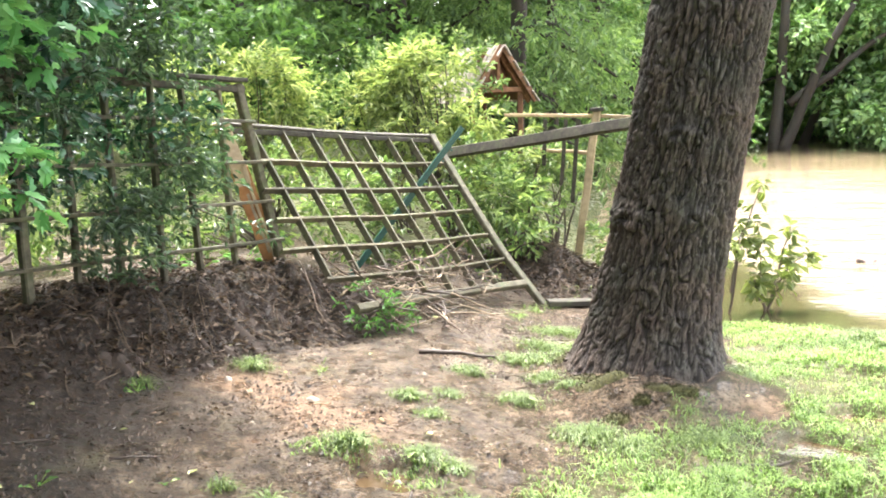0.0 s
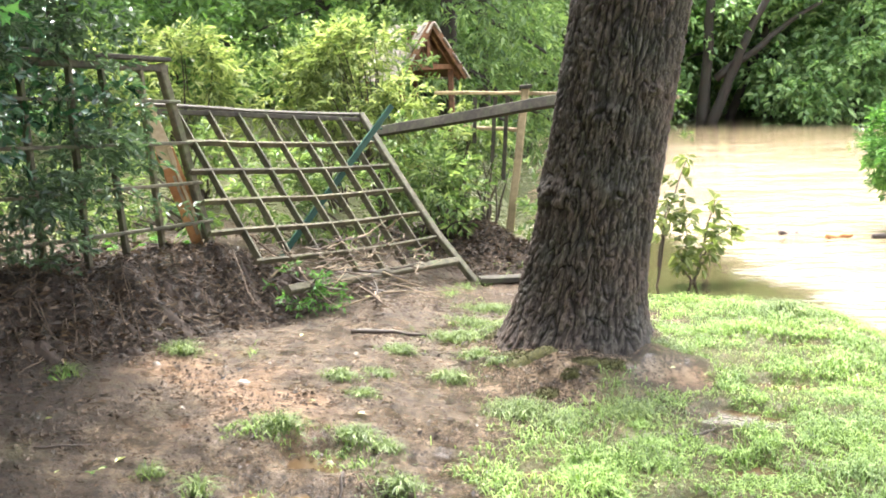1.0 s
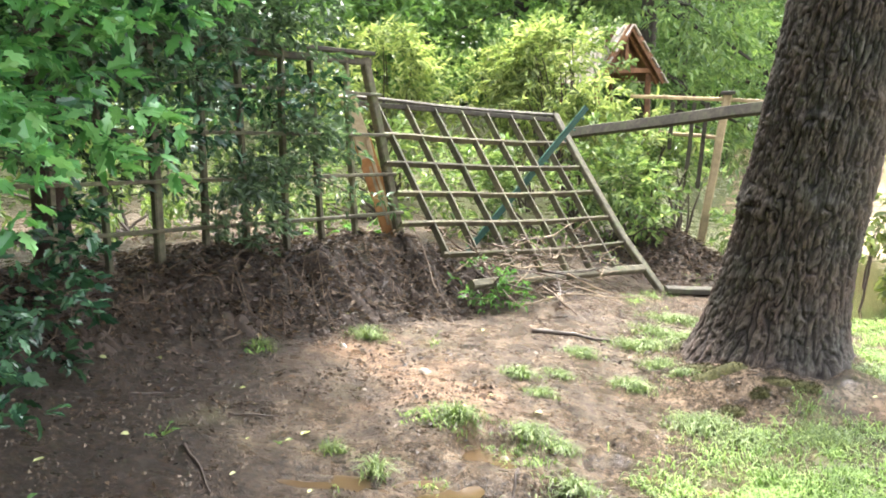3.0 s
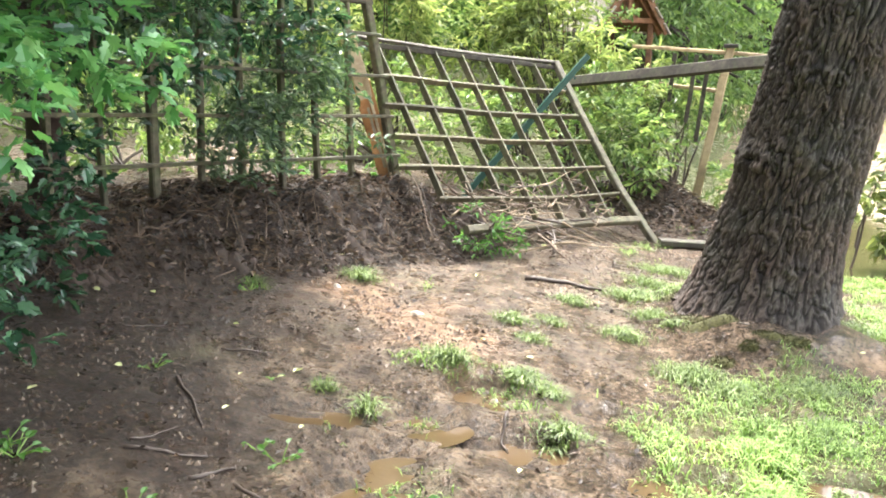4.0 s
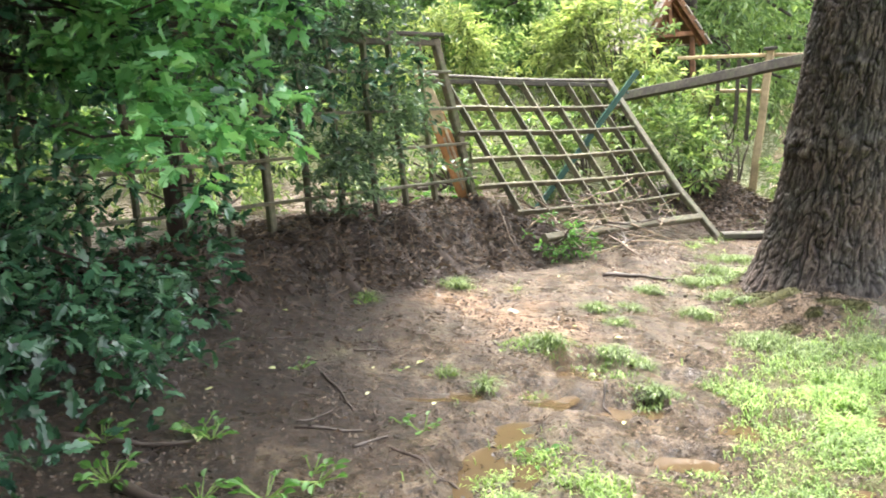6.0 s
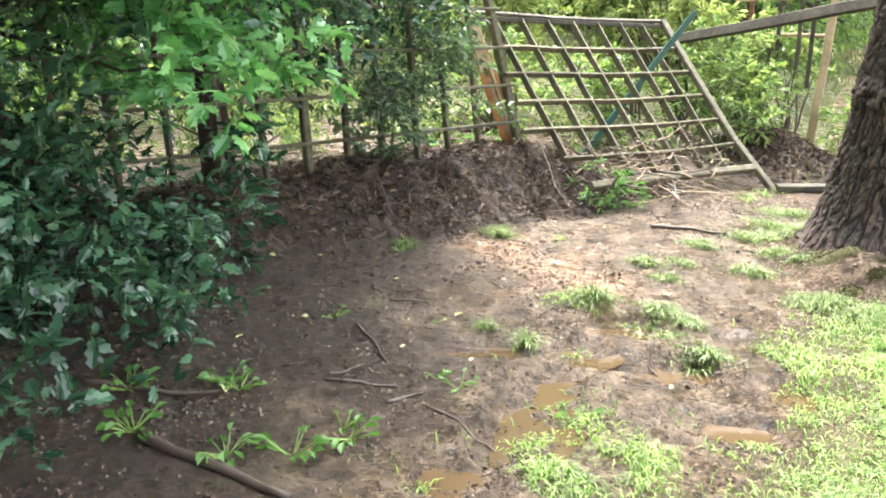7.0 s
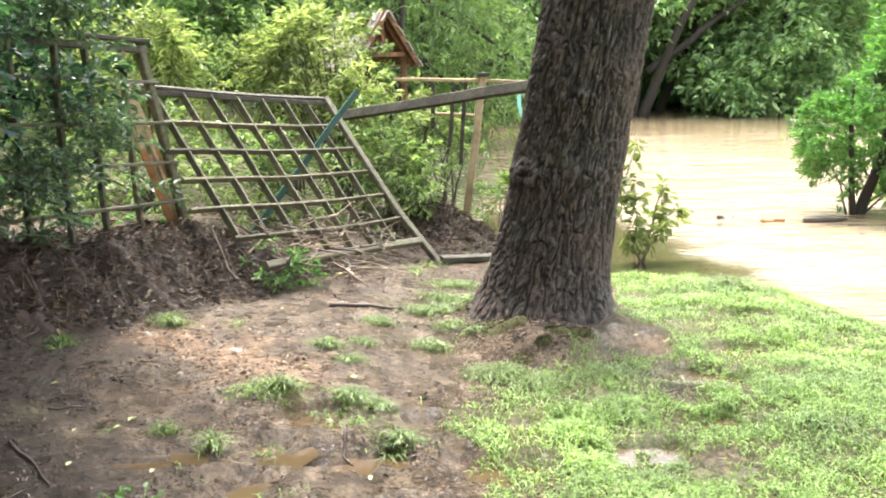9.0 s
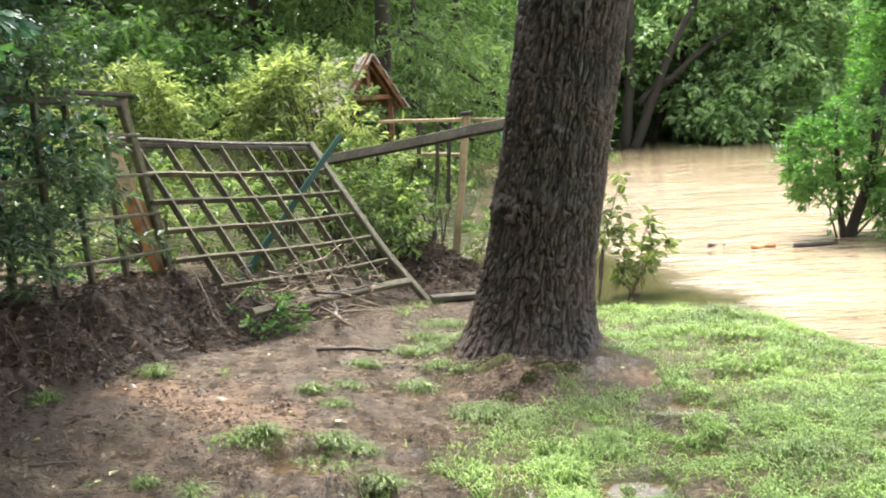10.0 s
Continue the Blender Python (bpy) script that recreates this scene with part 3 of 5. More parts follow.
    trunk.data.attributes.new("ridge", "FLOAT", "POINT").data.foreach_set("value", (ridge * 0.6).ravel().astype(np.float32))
    tips = []
    r = np.random.default_rng(3)
    for n in range(16):
        z0 = 6.0 + n * 0.3
        ang = n * 2.4
        root = (0.8 + 0.16 * z0, 5.45, z0)
        end = (root[0] + 2.4 * math.cos(ang), root[1] + 2.4 * math.sin(ang), z0 + r.uniform(-0.3, 0.6))
        line = wander(root, end, 8, 0.07, n)
        part("limb", tube(line, np.linspace(0.06, 0.012, 8), 6), BARK, tree)
        for k in range(2, 8):
            tips += [line[k] + r.normal(0, 0.25, 3) for _ in range(7)]
    tips = np.array(tips)
    part("crown", sprays(tips, r.normal(size=tips.shape) * (1, 1, 0.3), 16, 0.4, 0.12, 0.2, 0.3, plain=True, seed=4), NEEDLE, tree)
    return tree


great_tree()


def blob(cx, cy, rx, ry, h, seed, lift=0.0):
    """A low lumpy cushion on the ground."""
    g = Geo()
    ang = np.linspace(0, 2 * np.pi, 22, endpoint=False)
    rows = []
    for k, t in enumerate((1.0, 0.85, 0.6, 0.3)):
        w = 0.75 + 0.5 * vnoise(np.cos(ang) * 1.6 + seed, np.sin(ang) * 1.6 + seed, k * 0.3, seed)
        x, y = cx + np.cos(ang) * rx * t * w, cy + np.sin(ang) * ry * t * w
        rows.append(np.stack([x, y, ground_z(x, y) - 0.02 + (h + 0.02) * (1 - t ** 2.2) * (0.7 + 0.6 * vnoise(x * 25, y * 25, 0, seed)) + lift], -1))
    v = np.concatenate(rows + [[[cx, cy, gz(cx, cy) + h + lift]]])
    i, j = np.meshgrid(np.arange(3), np.arange(22), indexing="ij")
    q = np.stack([i * 22 + j, i * 22 + (j + 1) % 22, (i + 1) * 22 + (j + 1) % 22, (i + 1) * 22 + j], -1).reshape(-1, 4)
    k = np.arange(22)
    return g.add(v, q, np.stack([66 + k, 66 + (k + 1) % 22, np.full(22, 88)], -1))


for x, y, rx, ry, h in ((0.34, 5.02, 0.14, 0.06, 0.025), (0.50, 4.90, 0.15, 0.065, 0.035), (0.80, 4.77, 0.09, 0.045, 0.022), (0.93, 4.76, 0.09, 0.045, 0.02), (0.56, 4.56, 0.075, 0.045, 0.025), (0.28, 5.48, 0.09, 0.07, 0.03), (0.70, 4.66, 0.06, 0.035, 0.018)):
    fuzz = blob(x, y, rx * 1.25, ry * 1.2, h, int(x * 100))
    mr = np.random.default_rng(int(x * 1000))
    ma, mq = mr.uniform(0, 2 * np.pi, 260), np.sqrt(mr.random(260))
    mx, my = x + np.cos(ma) * mq * rx, y + np.sin(ma) * mq * ry
    mp = np.stack([mx, my, ground_z(mx, my) + h * 0.8 * (1 - mq ** 2)], -1)
    leaves(mp, mr.normal(0, 0.6, (260, 3)) + (0, 0, 1), mr.normal(size=(260, 3)), mr.uniform(0.01, 0.022, 260), 0.006, 0.2, fuzz, True)
    solo("moss_cushion", fuzz, MOSS, (x, y, gz(x, y)), "olive brown moss cushion at the foot of the tree", "moss", "moss round the tree", smooth=True)


# ---- the standing lattice fence ----
def on_fence(s, z, d=0.0):
    return np.array([FX + UX * s + NX * d, FY + UY * s + NY * d, z])


def standing_fence():
    fence = thing("lattice_fence", (-2.4, 5.1, 0.4), "weathered brown wooden lattice fence standing in dark mud", "fence")
    face = (NX, NY, 0)
    slope = 0.065
    for k in range(15):
        s = 0.0 if k == 0 else 0.16 + k * 0.32
        lean = 0.36 if k == 0 else 0.07 if k < 3 else 0.03 * math.sin(k * 2.1)
        zb, zt = 0.30, 1.73 + slope * s
        top = on_fence(s + lean, zt)
        if k in (0, 6, 12):
            part("post", plank(on_fence(s, zb), top, 0.05 if k else 0.065, 0.06, face, seed=k), WOOD, fence)
        else:
            part("slat", plank(on_fence(s, zb), top, 0.03, 0.05, face, seed=k), WOOD, fence)
    for row, z in enumerate((0.60, 0.89, 1.18, 1.47)):
        a = on_fence(0.36 * (z - 0.3) / 1.43 - 0.04, z, 0.036)
        b = on_fence(4.9, z + slope * 4.6, 0.036)
        part("rail", plank(a, b, 0.022, 0.045, face, 9, 0.0, 40 + row), WOOD, fence)
    a, b = on_fence(0.31, 1.755), on_fence(4.9, 1.745 + slope * 4.7)
    part("cap_board", plank(a, b, 0.12, 0.03, (0, 0, 1), 8, 0, 50), WOOD_CAP, fence, "dark wet cap board")
    part("cap_board", plank(a - (0, 0, 0.06), b - (0, 0, 0.06), 0.05, 0.05, (0, 0, 1), 8, 0, 51), WOOD_CAP, fence)
    return fence


standing_fence()

# the snapped board behind its end, split to fresh wood
broken = thing("broken_post", (-1.9, 6.38, 0.42), "snapped grey fence post split to fresh orange wood", "post")
front = (0.35, -0.93, 0.1)
part("upper_stub", plank((-2.10, 5.99, 1.48), (-2.015, 6.15, 1.02), 0.11, 0.045, front, 6, 0.0, 61), WOOD_PALE, broken, "pale grey weathered upper length")
part("split_face", plank((-2.035, 6.12, 1.14), (-1.905, 6.37, 0.40), 0.13, 0.04, front, 7, 0.012, 62), WOOD_SPLIT, broken, "fresh orange splintered wood")
for k, (dx, z0, z1) in enumerate(((0.035, 1.16, 0.42), (-0.03, 1.1, 0.75), (0.0, 0.95, 0.5))):
    f0, f1 = (1.14 - z0) / 0.74, (1.14 - z1) / 0.74
    p0 = np.array([-2.03 + 0.135 * f0 + dx, 6.12 + 0.25 * f0 - 0.028, z0])
    p1 = np.array([-2.03 + 0.135 * f1 + dx * 0.8, 6.12 + 0.25 * f1 - 0.028, z1])
    part("splinter", plank(p0, p1, 0.022, 0.016, front, 5, 0.006, 63 + k), WOOD_PALE, broken)


# ---- the lattice panel that the flood pushed over ----
TL, TR, BR = np.array([-1.97, 6.38, 1.425]), np.array([-0.95, 7.95, 1.225]), np.array([-0.10, 7.45, 0.02])
BL = TL + BR - TR


def on_panel(u, v):
    """u from left to right, v from the top rail down; the middle sags a little."""
    return TL + (TR - TL) * u + (BR - TR) * (v + 0.015 * math.sin(np.clip(u, 0, 1) * math.pi))


def bent(points, wide, thick, face, seed):
    """A batten that follows a bent line."""
    p = np.asarray(points, float)
    return plank(p[0], p[-1], wide, thick, face, len(p), 0, seed, line=p)


def fallen_panel():
    face = unit(np.cross(TR - TL, BL - TL))
    face = face if face[1] < 0 else -face
    panel = thing("fallen_fence_panel", (BL + BR) / 2, "toppled wooden lattice fence panel leaning back over debris", "fence panel")
    for k in range(7):
        u = -0.03 + 0.151 * k
        end = 0.875 if k < 2 else 1.0
        line = [on_panel(u - 0.05 * v, v) - face * 0.026 for v in np.linspace(0.0, end, 7)]
        part("slat", bent(line, 0.017, 0.056, face, 70 + k * 9), WOOD, panel)
    for k, (v, left) in enumerate(((0.20, -0.10), (0.365, -0.147), (0.53, -0.171), (0.695, -0.225), (0.86, -0.10))):
        line = [on_panel(u, v - 0.033 * u) - face * 0.024 for u in np.linspace(left, 1.0, 8)]
        part("rail", bent(line, 0.018, 0.056, face, 140 + k * 9), WOOD, panel)
    line = [on_panel(u, v) for u, v in ((1.035, -0.03), (1.015, 0.25), (1.005, 0.5), (1.0, 0.8), (1.02, 1.0), (1.048, 1.18))]
    part("side_post", bent(line, 0.075, 0.05, face, 200), WOOD, panel)
    part("bottom_rail", plank(on_panel(-0.05, 1.03), on_panel(1.0, 1.0), 0.06, 0.06, face, 5, 0, 201), WOOD, panel)
    a, b = on_panel(-0.15, 0.0), on_panel(1.03, -0.025)
    part("top_rail", plank(a - (0, 0, 0.045), b - (0, 0, 0.045), 0.05, 0.04, (0, 0, 1), 6, 0, 202), WOOD_CAP, panel)
    part("cap_board", plank(a, b, 0.045, 0.024, (0.25, -0.3, 1), 6, -0.012, 203), WOOD_CAP, panel, "dark wet cap board")
    return panel


fallen_panel()

# loose boards: a cap board jammed against the tree, and one lying on the earth
solo("fence_board", plank((-0.83, 8.32, 1.07), (1.12, 6.75, 1.42), 0.095, 0.05, (0.4, -0.9, 0.3), 8, -0.01, 210), WOOD_CAP, (-0.83, 8.32, 1.07),
     "long dark wet fence board wedged behind the tree", "board")
solo("fence_board", plank((0.10, 7.42, gz(0.1, 7.42) + 0.035), (0.85, 7.66, gz(0.8, 7.7) + 0.05), 0.12, 0.05, (0, 0, 1), 5, 0, 211), WOOD_CAP, (0.1, 7.42, gz(0.1, 7.42)),
     "dark fallen fence board lying on wet earth", "board")


# ---- green steel stake thrust through the panel ----
def steel_stake():
    a, b = np.array([-0.60, 7.62, 1.33]), np.array([-1.50, 7.10, 0.16])
    stake = thing("steel_stake", b, "green painted steel fence stake leaning through the lattice", "fence stake")
    face = np.array([0.5, -0.8, 0.1])
    side = unit(np.cross(unit(b - a), face))
    part("web", plank(a, b, 0.042, 0.008, face, 5, 0, 220), METAL_GREEN, stake)
    part("flange", plank(a + side * 0.026, b + side * 0.026, 0.03, 0.008, side, 5, 0, 221), METAL_GREEN, stake)
    for k in range(9):
        p = a + (b - a) * (0.06 + k * 0.075) - side * 0.028
        part("stud", plank(p, p - side * 0.018, 0.016, 0.014, face, 2, 0, 222 + k), METAL_GREEN, stake)


steel_stake()


# ---- the far post and its rail ----
def far_fence():
    base = np.array([0.385, 8.6, 0.30])
    fence = thing("post_fence", base, "tan wooden fence post with rail and dark battens", "fence")
    top = np.array([0.535, 8.6, 1.425])
    pole = part("post", plank(base - (0.03, 0, 0.25), top, 0.075, 0.075, (0, -1, 0), 5, 0, 240), WOOD_TAN, fence)
    part("post_cap", plank(top - (0.06, 0, 0), top + (0.06, 0, 0.006), 0.12, 0.035, (0, 0, 1), 3, 0, 241), WOOD_CAP, pole, "dark flat cap")
    for a, b, k in (((-0.35, 9.0, 1.385), (0.54, 8.62, 1.37), 0), ((0.54, 8.62, 1.37), (1.9, 8.35, 1.29), 1), ((-0.1, 8.95, 1.05), (0.5, 8.65, 1.02), 2)):
        part("rail", plank(a, b, 0.035, 0.035, (0, -1, 0), 4, 0, 243 + k), WOOD_TAN, fence)
    for a, b, k in (((0.25, 8.72, 1.34), (0.2, 8.72, 0.72), 0), ((0.365, 8.68, 1.34), (0.305, 8.68, 0.55), 1), ((0.05, 8.8, 1.34), (0.03, 8.8, 0.9), 2)):
        part("batten", plank(a, b, 0.04, 0.03, (0, -1, 0), 4, 0, 250 + k), WOOD_CAP, fence)


far_fence()
solo("plastic_strip", bent([np.array(p) for p in ((0.86, 8.3, 1.24), (0.85, 8.28, 1.14), (0.88, 8.27, 1.04), (0.93, 8.26, 0.96))], 0.035, 0.012, (0.2, -1, 0), 260), TEAL,
     (0.82, 8.3, 1.24), "pale teal plastic strip hanging from the rail", "strip")


# ---- small gabled shelter behind the bushes ----
def shelter():
    base = np.array([-0.75, 11.2, gz(-0.75, 11.2)])
    hut = thing("garden_shelter", base, "small timber shelter with silvery shingled gable roof", "shelter")
    ridge_f, ridge_b = np.array([-0.58, 11.0, 2.14]), np.array([-1.17, 11.7, 2.14])
    out = unit(np.array([0.77, 0.64, 0]))                # across the ridge, to the right
    eave_r, eave_l = np.array([0.36, 0.30, -0.63]), np.array([-0.36, -0.30, -0.63])
    back = ridge_b - ridge_f
    for side, eave in (("right", eave_r), ("left", eave_l)):
        deck = unit(np.cross(back, eave))
        deck = deck if deck[2] > 0 else -deck
        slope = part("roof_slope", plank(ridge_f + eave * 0.5 - back * 0.1, ridge_f + eave * 0.5 + back * 1.02, np.linalg.norm(eave), 0.012, deck, 3, 0, 4), WOOD_RED, hut)
        for row in range(7):
            for k in range(7):
                a = ridge_f - back * 0.1 + eave * (row / 7) + back * 1.15 * ((k + 0.5 * (row % 2)) / 7.5)
                n = unit(np.cross(back, eave))
                n = n if n[2] > 0 else -n
                a = a + n * (0.012 + 0.006 * ((k * 7 + row * 3) % 3))
                part("shingle", plank(a, a + eave * 0.19, 0.125, 0.014, n, 2, 0, row * 9 + k), SHINGLE, slope)
        part("barge_board", plank(ridge_f - back * 0.11 + (0, 0, 0.0), ridge_f - back * 0.11 + eave * 1.02, 0.035, 0.075, np.cross(unit(back), unit(eave)), 3, 0, 5), WOOD_RED, hut)
        part("rafter", plank(ridge_f - (0, 0, 0.05), ridge_f + eave * 0.96 - (0, 0, 0.05), 0.05, 0.05, unit(back), 3, 0, 6), WOOD_RED, hut)
    tie_a, tie_b = ridge_f + eave_l * 0.8, ridge_f + eave_r * 0.8
    part("tie_beam", plank(tie_a, tie_b, 0.06, 0.06, (0, 0, 1), 3, 0, 7), WOOD_RED, hut)
    part("king_post", plank(ridge_f - (0, 0, 0.03), (tie_a + tie_b) / 2, 0.05, 0.05, unit(back), 3, 0, 8), WOOD_RED, hut)
    part("gable_panel", plank(ridge_f + back * 0.12 - (0, 0, 0.05), (tie_a + tie_b) / 2 + back * 0.12, 0.42, 0.02, unit(back), 3, 0, 9), WOOD_RED, hut)
    for e, f in ((eave_l, 0.05), (eave_r, 0.05), (eave_l, 0.9), (eave_r, 0.9)):
        p = ridge_f + e * 0.76 + back * f
        part("leg", plank(p, (p[0], p[1], gz(p[0], p[1]) - 0.05), 0.07, 0.07, (0, -1, 0), 3, 0, 10), WOOD_RED, hut)


shelter()

# ---- trees, shrubs and woods ----
def ellipsoid(r, n, centre, size, shell=0.45):
    """Places inside an ellipsoid, more of them near its skin, and the ways outward."""
    d = unit(r.normal(size=(n, 3)))
    rad = (shell + (1 - shell) * r.random(n)) ** 0.7
    return np.asarray(centre) + d * rad[:, None] * np.asarray(size), d


def shrub(name, label, base, lumps, mat, each, reach, length, slim, droop, seed, stems=5, plain=False, category="shrub", group="", stem_mat=None):
    """A bush: stems from its base into lumps of foliage (centre, size, twigs)."""
    bush = thing(name, base, label, category, group)
    r = np.random.default_rng(seed)
    g = Geo()
    for n, (centre, size, twigs) in enumerate(lumps):
        c, d = ellipsoid(r, twigs, centre, size, 0.3)
        keep = vnoise(c[:, 0] * 2.6, c[:, 1] * 2.6, c[:, 2] * 2.6, seed) > 0.48
        keep = keep | (r.random(len(c)) < 0.12)
        c, d = c[keep], d[keep]
        sprays(c, d + np.array([0, 0, 0.25]), each, reach, length, slim, droop, seed=seed + n, plain=plain, geo=g)
        for k in range(stems):
            end = c[r.integers(len(c))]
            foot = np.array(base) + r.normal(0, 0.05, 3) * (1, 1, 0)
            part("stem", tube(wander(foot, end, 7, 0.04, seed * 31 + n * 7 + k), np.linspace(0.016, 0.004, 7), 5), stem_mat or TWIG_DARK, bush)
    part("foliage", g, mat, bush)
    return bush


def holly():
    tree = thing("holly_tree", (-3.1, 4.02, 0.45), "dense dark glossy holly tree hanging over the fence", "tree")
    r = np.random.default_rng(11)
    part("trunk", tube(wander((-3.06, 4.0, 0.3), (-3.35, 4.35, 4.4), 14, 0.012, 1), np.linspace(0.105, 0.05, 14), 14, 0.25), BARK_RED, tree, "dark red-brown trunk", True)
    part("trunk", tube(wander((-3.62, 2.7, 0.2), (-3.35, 2.72, 4.2), 14, 0.012, 2), np.linspace(0.16, 0.08, 14), 16, 0.2), BARK_FAR, tree, "pale grey-brown trunk", True)
    spots, ways = [], []

    def region(n, lo, hi, keep):
        p = r.uniform(lo, hi, (n, 3))
        p = p[keep(p)]
        away = p - np.array([-3.3, 3.6, 0]) * (1, 1, 0) - np.array([0, 0, 1]) * p[:, 2:3]
        spots.append(p)
        ways.append(unit(unit(away) + r.normal(0, 0.55, p.shape) + np.array([0, 0, 0.1])))

    def noise_keep(p, cut, f=2.2):
        return vnoise(p[:, 0] * f, p[:, 1] * f, p[:, 2] * f, 71) > cut

    # the spreading crown
    def crown(p):
        lim = np.interp(p[:, 1], [1.5, 2.6, 3.6, 4.6, 5.2, 5.6, 6.2], [-2.3, -1.95, -1.9, -1.85, -1.95, -2.45, -2.8])
        low = np.interp(p[:, 0], [-3.6, -2.8, -2.2, -1.7], [1.2, 1.22, 1.3, 1.45])
        return (p[:, 0] < lim + 0.15 * (p[:, 2] - 1.5)) & (p[:, 2] > low) & noise_keep(p, 0.42)
    region(5200, (-5.2, 1.3, 1.15), (-1.2, 6.2, 4.4), crown)

    # an unseen wide upper storey, added to shade the ground on the left
    region(9500, (-4.4, -1.5, 2.5), (-0.4, 5.2, 5.2), lambda p: (p[:, 0] < np.interp(p[:, 1], [-1.5, 1.0, 3.0, 5.0], [-1.0, -1.35, -1.55, -1.5]) + 0.1 * (p[:, 2] - 2.5)) & noise_keep(p, 0.36, 1.3))

    # boughs that hang down to the fence
    def curtain(p):
        s = (p[:, 0] - FX) * UX + (p[:, 1] - FY) * UY
        d = (p[:, 0] - FX) * NX + (p[:, 1] - FY) * NY
        low = np.interp(s, [0.1, 0.5, 1.0, 1.6, 2.0, 2.6, 3.4], [1.6, 0.85, 0.62, 0.5, 0.85, 1.15, 1.15])
        return (s > 0.66) & (s < 4.5) & ((p[:, 2] < 1.35) | (s > 1.0)) & (d > -0.25) & (d < 0.5) & (p[:, 2] > low) & noise_keep(p, 0.5, 3.0)
    region(11000, (-4.0, 2.0, 0.45), (-1.4, 6.4, 2.3), curtain)

    # low growth in the deep shade
    def low(p):
        return (p[:, 2] < 0.35 + 0.75 * np.clip((-2.05 - p[:, 0]) / 0.5, 0, 1)) & (p[:, 0] + 0.35 * (p[:, 1] - 2.4) < -2.1) & noise_keep(p, 0.48, 2.6)
    region(1700, (-4.2, 1.2, 0.15), (-1.9, 3.6, 1.25), low)

    # an unseen dense hedge beside and behind the walk, added to block sky light
    region(3600, (-4.6, -2.6, 0.1), (-2.5, 1.4, 2.6), lambda p: (p[:, 0] < -2.7 + 0.3 * np.sin(p[:, 1] * 2)) & noise_keep(p, 0.3, 2.0))
    # unseen low boughs, added overhead to shade the earth
    region(1700, (-3.8, -0.8, 2.08), (-1.3, 3.3, 2.8), lambda p: (p[:, 0] < -1.55 + 0.25 * np.sin(p[:, 1] * 3)) & noise_keep(p, 0.25, 2.0))
    part("hanging_foliage", sprays(spots[2], ways[2], 13, 0.22, 0.062, 0.4, 0.3, 0.3, seed=13), HOLLY_GREY, tree, "fine grey-green hanging sprays")
    c, w = np.concatenate(spots[:2] + spots[3:]), np.concatenate(ways[:2] + ways[3:])
    part("crown", sprays(c, w, 10, 0.26, 0.088, 0.52, 0.15, 0.35, seed=12, spiny=True), HOLLY, tree, "glossy dark green holly leaves")
    for k in range(90):
        end = c[r.integers(len(c))]
        root = np.array([-3.2, 4.15, 0]) if end[1] > 3.4 else np.array([-3.5, 2.7, 0])
        z0 = min(end[2] + r.uniform(-0.1, 0.3), 3.5)
        part("limb", tube(wander(root + (0, 0, max(z0, 0.8)), end, 9, 0.035, 400 + k), np.linspace(0.02, 0.004, 9), 5), BARK_RED, tree)


holly()

# a bough of brighter leaves than the crown's, reaching out over the yard
spray = thing("holly_bough", (-3.4, 2.75, 1.9), "bright green bough arching over bare earth", "bough")
br = np.random.default_rng(21)
bc, bd = [], []
for k in range(9):
    a = np.array([-3.38, 2.74, 1.55 + 0.1 * k])
    b = np.array([-1.78 - 0.08 * (k % 4), 2.2 + 0.13 * k, 1.36 + 0.11 * ((k * 5) % 7)])
    line = wander(a, b, 10, 0.03, 500 + k)
    part("twig", tube(line, np.linspace(0.014, 0.004, 10), 5), BARK_RED, spray)
    for n in range(4, 10):
        for _ in range(4):
            bc.append(line[n] + br.normal(0, 0.07, 3))
            bd.append(unit(b - a) + br.normal(0, 0.6, 3) * (1, 1, 0.4))
BRIGHT_HOLLY = leaf_material("bright_holly_leaf", (0.07, 0.20, 0.08), (0.14, 0.34, 0.13), (0.24, 0.46, 0.20), 0.24, 0.3, 0.85)
part("foliage", sprays(np.array(bc), np.array(bd), 9, 0.18, 0.1, 0.55, 0.1, 0.5, seed=22, spiny=True), BRIGHT_HOLLY, spray)

# yellow-green ornamental bushes behind the fence
lime_label = "yellow-green ornamental bush with drooping narrow leaves"
